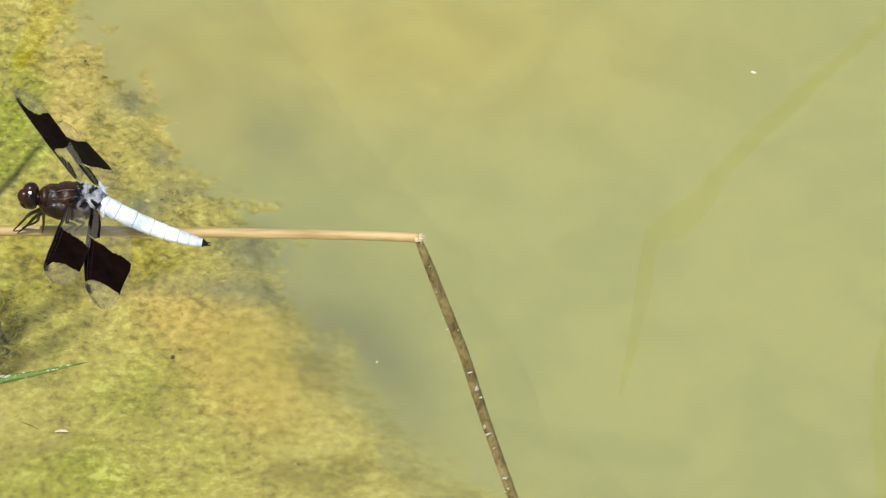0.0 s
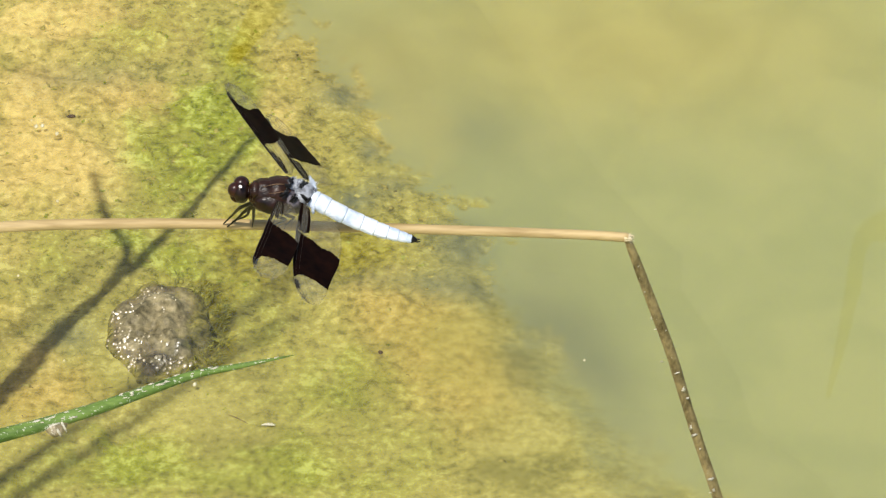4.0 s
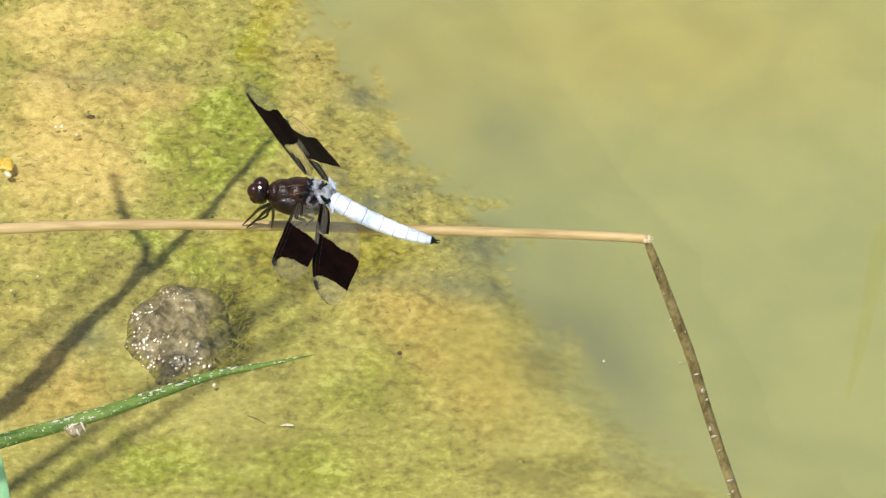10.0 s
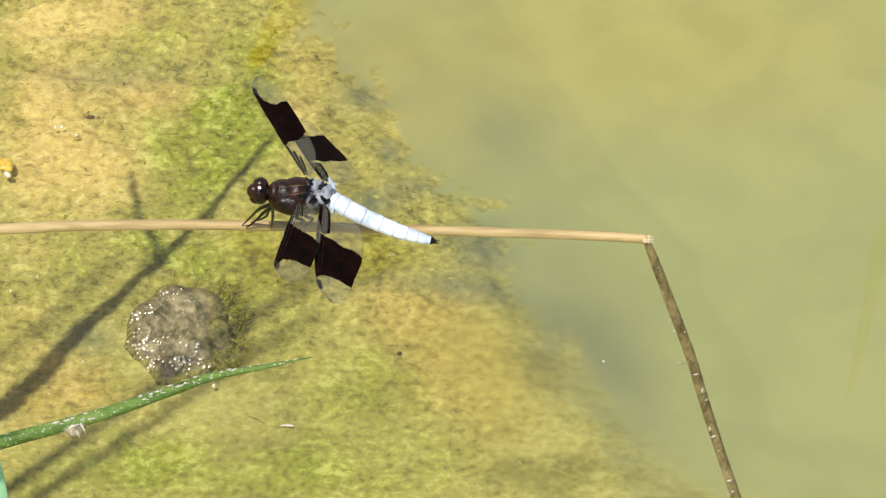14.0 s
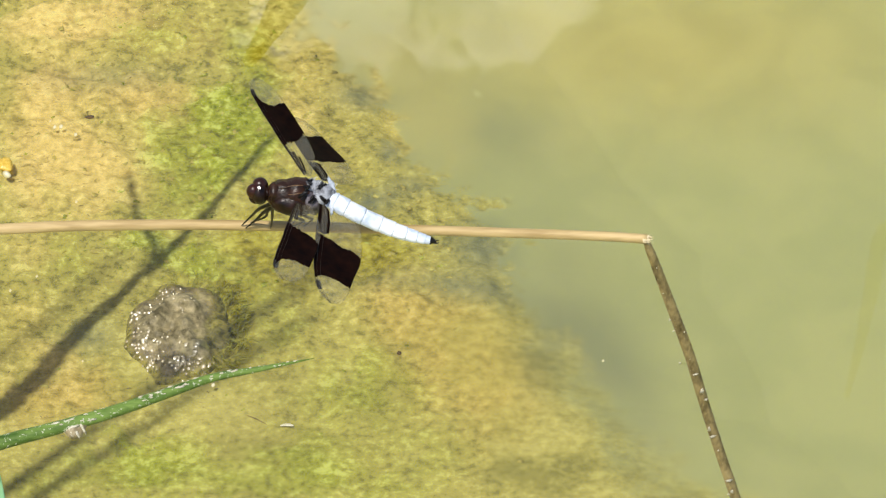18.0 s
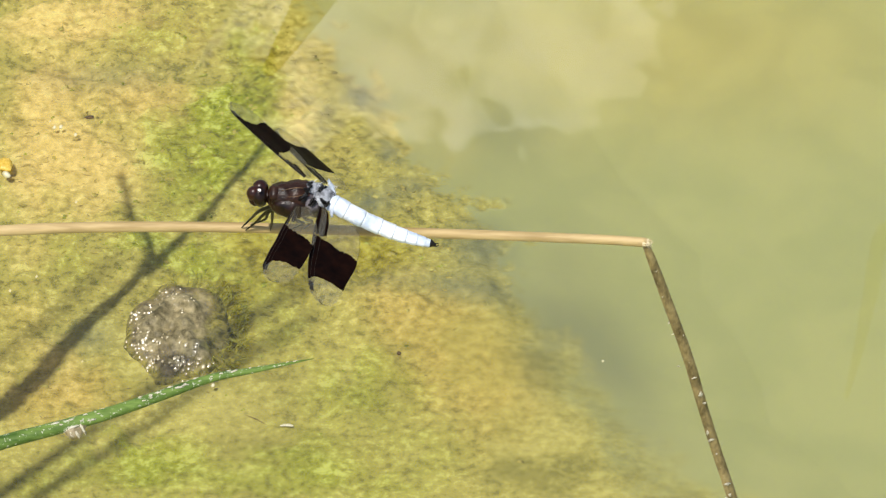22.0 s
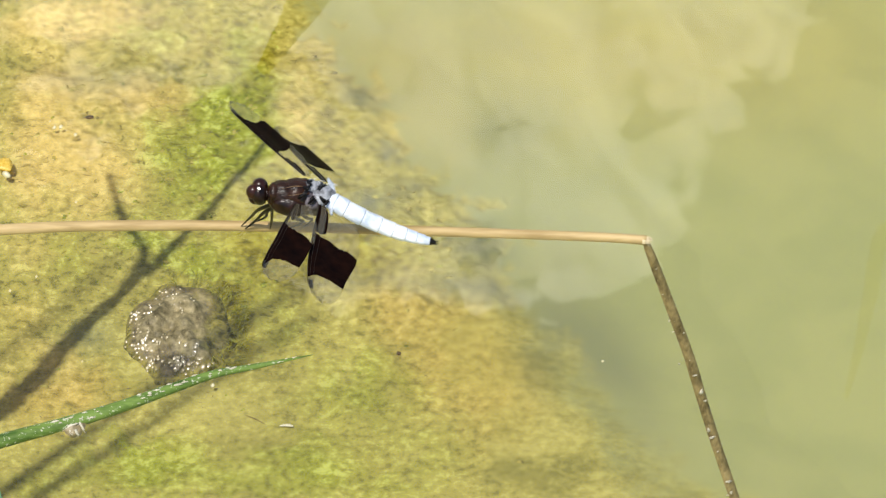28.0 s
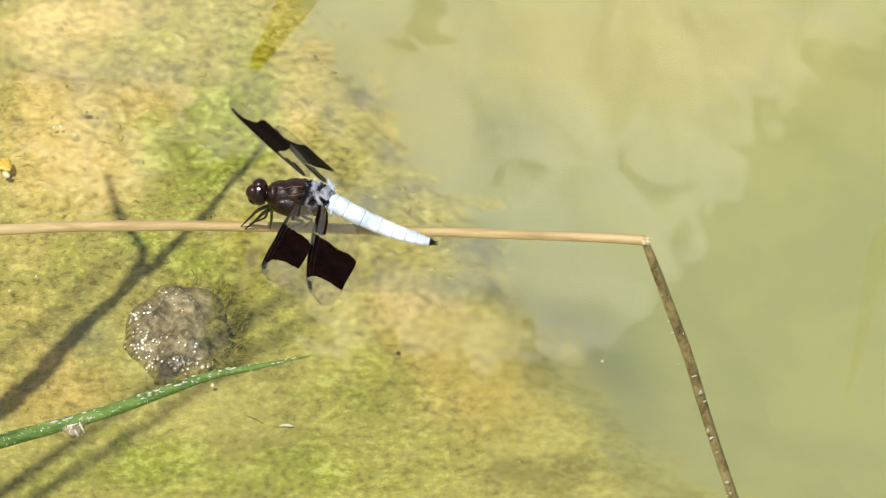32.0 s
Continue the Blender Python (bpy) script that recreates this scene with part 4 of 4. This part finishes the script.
litter("leaf_scrap", join(blob((0, 0, 0.4), (1.9, 2.2, 0.9), None, 0.3, 7), blob((0.9, -1.4, 0.3), (1.0, 1.0, 0.7), None, 0.3, 8)), M_YELLOW, (*(-110.8, 28.8), 0.1), "yellow leaf scrap floating at the bank", "leaf")
# cap added and tilted to carry the sun's glint on the scrap
litter("glint_cap", blob((0, 0, 0), (0.5, 0.8, 1.2), (-0.12, -0.56, 0.82), 0.0, 1), M_GLINT_CAP, (*(-110.2, 25.4), 0.4), "pale cap added as the glint on the leaf scrap", "drop")
litter("pale_fleck", blob((0, 0, 0), (0.7, 0.35, 0.2), (1, -0.5, 0), 0.2, 3), M_PALE, (*(138.9, 60.2), 0.1), "tiny pale fleck floating on open water", "fleck")
# bubbles flattened and tilted so that the sun glints off them
for p, r in (((-98.68, 42.29, 0.00), 0.55), ((-97.10, 42.49, 0.00), 0.6), ((-93.27, 39.69, 0.00), 0.5), ((-92.31, 16.17, 0.00), 0.4), ((-101.30, -9.45, 0.00), 0.35), ((-107.74, -14.25, 0.00), 0.4), ((-56.49, -46.04, 0.00), 0.6), ((-88.91, -37.98, 0.00), 0.3), ((-72.79, -40.23, 0.00), 0.4), ((-99.91, 44.49, 0.00), 0.25), ((39.64, -37.98, 0.00), 0.35)):
    tagged(litter("bubble", blob((0, 0, 0), (r * 0.35, r, r * 0.8), (-0.12, -0.56, 0.82), 0.1, 1, 10, 14), M_GLINT_CAP, (p[0], p[1], r * 0.15), "tiny shining air bubble on the water", "bubble"), group="bubbles on the water")


def build_threads(count, seed):
    """Loose algae threads over the green parts of the bank."""
    rng = np.random.default_rng(seed)
    bits = []
    while len(bits) < count:
        x, y = rng.uniform(-115, 40), rng.uniform(-85, 95)
        a = float(blobs(np.array([x]), np.array([y]), ALGAE)[0])
        rim = sorted((b, q) for q, b in RIM)
        off = x - float(np.interp(y, [r[0] for r in rim], [r[1] for r in rim]))
        if off > -1 or y < -30 + 12 * rng.random() or rng.random() > 0.02 + a + 0.12 * math.exp(-((off + 8) / 7) ** 2):
            continue
        ln, w = rng.uniform(1.2, 4.5), rng.normal(0.6, 0.9)
        pts = []
        for k in range(4):
            f = k / 3
            px, py = x + ln * f * math.cos(w), y + ln * f * math.sin(w)
            w += rng.normal(0, 0.35)
            pts.append((px, py, min(bed_height(px, py) + 0.04 * math.sin(f * 3) * rng.random(), -0.1), 0.035 + 0.035 * rng.random()))
        bits.append(tube(pts, 5, 4))
    return join(*bits)


def build_crumbs(count, seed):
    """Dark plant crumbs strewn over the sand."""
    rng = np.random.default_rng(seed)
    bits = []
    while len(bits) < count:
        x, y = rng.uniform(-115, 10), rng.uniform(-60, 95)
        off = x + 0.35 * y
        if off > -15 or rng.random() > 0.35 + 0.65 * float(blobs(np.array([x]), np.array([y]), TAN)[0]):
            continue
        ln, w, r = rng.uniform(0.3, 1.3), rng.normal(0.2, 0.9), rng.uniform(0.05, 0.15)
        c = (x, y, bed_height(x, y) + 0.08)
        d = (ln * math.cos(w), ln * math.sin(w))
        bits.append(tube([(*c, r * 0.5), (c[0] + d[0] * 0.5, c[1] + d[1] * 0.5 + 0.1, c[2] + 0.1, r), (c[0] + d[0], c[1] + d[1], c[2], r * 0.4)], 4, 4, 0.6))
    return join(*bits)


def build_clumps(count, seed, green):
    """Small lumps of silt or algae half sunk in the bank."""
    rng = np.random.default_rng(seed)
    rim = sorted((b, q) for q, b in RIM)
    ys, xs = [r[0] for r in rim], [r[1] for r in rim]
    bits = []
    while len(bits) < count:
        x, y = rng.uniform(-118, 45), rng.uniform(-70, 100)
        off = x - float(np.interp(y, ys, xs))
        a = float(blobs(np.array([x]), np.array([y]), ALGAE)[0])
        patchy = 0.5 + 1.3 * noise.fractal(Vector((x / 14, y / 14, 2.0 + green)), 1.0, 2.0, 3)
        likely = (0.08 + a if green else 0.35 + 0.65 * math.exp(-((off + 6) / 8) ** 2) - 0.3 * a) * patchy
        if off > -7 or (y < -22 and off > -14) or rng.random() > likely * (0.25 if y < -12 - 10 * rng.random() else 1.0):
            continue
        s = (0.25 + 0.6 * rng.random() ** 2) * (0.8 if green else 1.2 + 0.8 * math.exp(-((off + 4) / 6) ** 2))
        w = rng.normal(0.1, 0.7)
        z = min(bed_height(x, y) - 0.12 * s, -0.4 * s - 0.1)
        bits.append(blob((x, y, z), (s * rng.uniform(1.0, 1.9), s, s * 0.17), (math.cos(w), math.sin(w), 0.0), 0.7, len(bits) % 97, 6, 9))
    return join(*bits)


def bank_lumps(name, count, seed, green, label, category):
    ob = mesh_object(name, *build_clumps(count, seed, green), M_BED)
    n = len(ob.data.vertices)
    for layer, value in (("zones", (0.8, 0.0, 0.0, 0.0) if green else (0.22, 0.35, 0.0, 0.0)), ("covers", (0.15, 0.3, 0.0, 0.1))):
        ob.data.attributes.new(layer, "FLOAT_COLOR", "POINT").data.foreach_set("color", np.tile(np.array(value, np.float32), n))
    return tagged(ob, label, category, kind="stuff")


bank_lumps("silt_lumps", 380, 17, False, "soft cream and brown silt lumps on the bank", "silt")
bank_lumps("algae_clumps", 300, 23, True, "small green algae clumps on the bank", "algae")
tagged(mesh_object("algae_threads", *build_threads(160, 3), M_THREAD), "loose yellow-green algae threads on the bank", "algae", kind="stuff")
tagged(mesh_object("plant_crumbs", *build_crumbs(170, 5), M_CHIP), "dark brown plant crumbs strewn on sand", "litter", kind="stuff")


# ---- ripples ----
def build_ripple(centre, rings, count, first, step):
    """Low crests of a ring wave, in short arcs that run outward."""
    ripple = thing("ripple", Vector((centre[0], centre[1], 0)) * MM, "faint ring of ripples spreading over still water", "ripple")
    arcs = []
    radius, half = 75.0, radians(step) * 0.5
    for k in range(count):
        mid = radians(first + step * k)
        verts, faces = [], []
        for i in range(15):
            a = mid + half * (i / 7 - 1)
            for j in range(9):
                g = j / 8 * 2 - 1
                rr = radius + 2.1 * g
                verts.append(((rr * math.cos(a) - radius * math.cos(mid)) * MM, (rr * math.sin(a) - radius * math.sin(mid)) * MM, 0.10 * MM * (1 + math.cos(math.pi * g))))
        for i in range(14):
            for j in range(8):
                faces.append((i * 9 + j, i * 9 + j + 1, (i + 1) * 9 + j + 1, (i + 1) * 9 + j))
        for ring in range(rings):
            arcs.append((part("crest", (verts, faces), M_WATER, ripple), mid, ring))
    return ripple, arcs


RIPPLES = [(build_ripple((115.63, 2.13, 0.00), 4, 8, 100, 15)[1], 28.08, 330.0, 95.0), (build_ripple((113.0, -5.0, 0.00), 4, 9, 95, 15)[1], 29.22, 240.0, 105.0)]


# ---- cloud ----
RANGE, PER_M = 1500.0, 8.53
PUFFS = [(1060, 130, 280), (1310, 20, 200), (1080, 390, 150), (930, 450, 200), (1460, -10, 120), (850, 200, 220), (1010, 560, 100), (1230, 190, 110), (1150, 480, 70), (780, 540, 110), (1120, -260, 420), (820, -330, 260), (1500, -300, 260), (450, -20, 300), (150, -60, 330), (620, -280, 300), (640, 420, 190)]


def build_cloud():
    """A thin, lumpy sheet of cloud high beyond the pond, its rim broken by curls."""
    c = thing("cloud", (0, 0, 0), "bright white fair-weather cloud", "cloud")
    step = 9
    us, ws = np.arange(-400, 1900, step), np.arange(-1000, 800, step)
    inside, verts, index = {}, [], {}
    tilt = radians(47)
    for i, u in enumerate(us):
        for j, w in enumerate(ws):
            q = Vector((u / 150, w / 150, 3.0))
            f = max(1 - math.hypot(u - a, w - b) / r for a, b, r in PUFFS)
            inside[i, j] = f + 0.64 * noise.fractal(Vector((q.x * 1.25, q.y * 2.6, q.z)), 0.9, 2.0, 5) > 0.0
    faces = []

    def corner(i, j):
        if (i, j) not in index:
            u, w = (us[i] - 784) / PER_M, (ws[j] - 441) / PER_M
            d = Vector((u, RANGE * math.cos(tilt) - w * math.sin(tilt), RANGE * math.sin(tilt) + w * math.cos(tilt)))
            d = d * (1100.0 / d.z)
            d.z += 8.0 * noise.fractal(Vector((us[i] / 110, ws[j] / 110, 7.0)), 1.0, 2.0, 3)
            index[i, j] = len(verts)
            verts.append(tuple(d))
        return index[i, j]
    for i in range(len(us) - 1):
        for j in range(len(ws) - 1):
            if inside[i, j] and inside[i + 1, j + 1]:
                faces.append((corner(i, j), corner(i + 1, j), corner(i + 1, j + 1), corner(i, j + 1)))
    part("cloud_sheet", (verts, faces), M_CLOUD, c)
    return c


cloud = build_cloud()


# ---- motion ----
def motions():
    pivot = Vector((-177.95, -226.98, 250.00)) * MM
    dips = [(0.0, -0.09), (1.0, -0.09), (2.0, -0.06), (3.0, -0.02), (4.0, -0.02), (6.5, 0.0), (9.0, 0.03), (11.5, 0.0), (12.0, 0.1), (12.5, 0.04), (14.0, 0.0), (17.0, 0.03), (18.0, 0.05), (18.5, 0.26), (19.5, 0.33), (21.0, 0.35), (22.0, 0.3), (22.5, 0.12), (24.0, 0.16), (25.0, 0.26), (25.5, 0.42), (26.2, 0.2), (27.5, 0.08), (29.0, 0.14), (32.0, 0.14)]
    rest = Matrix.Translation(fly.location)
    swing = [(t, Matrix.Translation(pivot) @ pose(0, 0, 0, 0, a, 0)) for t, a in dips]
    walk(reed, swing)
    back = Matrix.Translation(-pivot)
    walk(fly, [(t, m @ back @ rest) for t, m in swing])
    # five rests of each wing, from raised and broad to drooped and edge-on
    rests = [[(-3.4, 14.2, 29.5), (1.5, 23.3, 26.3), (-0.8, 37.1, 29.3), (-6.7, 33.0, 33.5), (-11.6, 39.0, 33.4)],
             [(-22.4, -3.0, 17.3), (-20.5, 20.9, 10.2), (-20.9, 37.6, 7.4), (-24.4, 37.7, 10.1), (-31.4, 42.7, 5.8)],
             [(-2.6, -1.2, -15.2), (-12.1, 12.1, -12.7), (-13.6, 15.5, -15.3), (-11.4, 9.0, -17.5), (-14.4, 2.4, -15.3)],
             [(-2.2, 21.9, -4.2), (-4.4, 22.8, -2.3), (-3.9, 27.6, -4.5), (-4.3, 23.4, -6.7), (-10.2, 21.7, -6.1)]]
    droop = [(0.0, 0.85), (0.6, 0.8), (1.0, 0.45), (1.3, 0.55), (1.8, 0.4), (2.4, 0.9), (4.0, 1.0), (6.5, 1.0), (10.0, 1.0), (10.5, 0.8), (11.0, 1.4), (11.5, 1.0), (12.0, 1.9), (12.5, 0.9), (13.0, 0.35), (13.5, 0.4), (14.0, 0.1), (14.5, 0.6), (16.5, 0.3), (17.0, 0.1), (18.0, 0.3), (18.5, 0.9), (19.0, 3.0), (19.5, 2.8), (20.0, 2.3), (20.5, 2.3), (21.0, 2.7), (21.5, 2.4), (22.0, 2.1), (22.6, 1.9), (24.0, 1.9), (24.5, 1.9), (25.0, -0.95), (25.5, 1.9), (27.5, 2.0), (28.0, 2.1), (30.0, 2.0), (32.0, 2.0)]
    for wing, root, turns in zip(wings, ROOTS, rests):
        rows = []
        for t, s in droop:
            k = min(int(s + 1), 3)
            a, b = Vector(turns[k]), Vector(turns[k + 1])
            rows.append((t, pose(*(Vector(root) * MM), *(a + (b - a) * (s + 1 - k)))))
        walk(wing, rows)
    # the blade nods in the breeze
    nods = [(0.0, 0.1), (1.0, 0.0), (2.0, 0.2), (3.0, 0.0), (4.0, -0.05), (6.5, 0.2), (8.0, -0.2), (9.0, 0.1), (10.0, -0.15), (10.5, 0.75), (11.0, 0.6), (12.0, 1.0), (12.5, 0.05), (13.0, 0.75), (13.5, 0.3), (14.0, 0.05), (16.5, 0.2), (17.5, -0.3), (18.5, 0.9), (19.0, 0.8), (20.0, 0.2), (20.5, 0.45), (21.0, 0.2), (22.0, 0.3), (22.5, -0.2), (23.5, 0.3), (24.0, -0.25), (25.0, 0.5), (25.5, 0.6), (27.5, 0.1), (28.0, -0.2), (29.0, 0.0), (30.5, -0.2), (31.0, 0.2), (32.0, -0.1)]
    at_rest = blade.matrix_basis.copy()
    walk(blade, [(t, at_rest @ pose(0, 0, 0, 0, a, -0.3 * a)) for t, a in nods])
    # the leaf whose shade sways on the bed
    sways = [(0.0, -1.0), (3.0, -1.5), (4.0, -2.0), (6.5, -3.0), (9.0, -3.0), (10.0, -2.0), (11.0, 1.0), (13.0, 3.5), (14.5, 1.0), (17.0, 0.0), (18.5, 2.0), (19.0, 0.0), (23.0, 0.0), (25.5, 1.0), (28.0, -2.5), (32.0, -3.0)]
    at_leaf = leaf.matrix_basis.copy()
    walk(leaf, [(t, at_leaf @ pose(0, 0, 0, 0, a * 0.12, -a * 1.0)) for t, a in sways])
    # blades beyond, seen in the water
    sways = [(0.0, 1.5), (4.0, 1.9), (7.0, 7.5), (8.0, 3.5), (9.0, 6.7), (10.0, 0.8), (11.0, 5.3), (12.0, 6.8), (13.0, 3.3), (14.0, 2.2), (17.0, 3.8), (18.0, 1.8), (19.0, 0.3), (20.0, 4.7), (22.0, 3.8), (24.0, 4.9), (25.0, 2.8), (28.0, 3.3), (30.0, 3.3), (32.0, 2.5)]
    at_far = far_blade.matrix_basis.copy()
    walk(far_blade, [(t, at_far @ pose(0, 0, 0, 0, a, 0)) for t, a in sways])
    nods = [(0.0, -1.9), (4.0, -1.9), (7.0, -1.1), (8.0, -1.7), (9.0, -1.3), (10.0, -0.33), (11.0, -1.9), (12.0, -1.1), (13.0, -1.3), (14.0, -0.5), (17.0, 0.0), (18.0, -0.8), (19.0, -1.3), (21.0, -1.6), (24.0, -0.4), (25.5, -1.6), (28.0, -1.1), (31.0, -1.9), (32.0, -1.8)]
    at_tip = near_tip.matrix_basis.copy()
    walk(near_tip, [(t, at_tip @ pose(0, 0, 0, 0, a, 0)) for t, a in nods])
    # ripples well up, run outward and flatten
    for arcs, begin, speed, reach in RIPPLES:
        for arc, way, ring in arcs:
            rows = [(0.0, pose(0, 0, -0.03)), (begin - 0.1, pose(0, 0, -0.03))]
            for q in range(4):
                r = (12 + (reach - 12) * q / 3 - (6.5 + 2.2 * ring) * ring) * MM
                rows.append((begin + (reach - 12) / speed * q / 3, pose(r * math.cos(way), r * math.sin(way), 0.00012 + 0.00003 * ring)))
            end = begin + reach / speed
            r = (reach + 25) * MM
            rows += [(end + 0.15, pose(r * math.cos(way), r * math.sin(way), -0.03)), (32.0, pose(r * math.cos(way), r * math.sin(way), -0.03))]
            walk(arc, rows)
    # the cloud drifts on, nearer and to the right
    rise = Vector((0.0, -math.sin(radians(47)), math.cos(radians(47)))) / PER_M
    side = Vector((1.0, 0.0, 0.0)) / PER_M
    walk(cloud, [(t, Matrix.Translation(side * a + rise * b)) for t, a, b in ((0.0, -500.0, -1300.0), (8.0, -350.0, -1000.0), (13.0, -230.0, -760.0), (16.5, -170.0, -610.0), (18.0, -120.0, -520.0), (20.0, -60.0, -440.0), (22.0, -55.0, -400.0), (23.0, -50.0, -365.0), (25.0, -20.0, -285.0), (27.5, -10.0, -130.0), (32.0, 0.0, 0.0))])


motions()
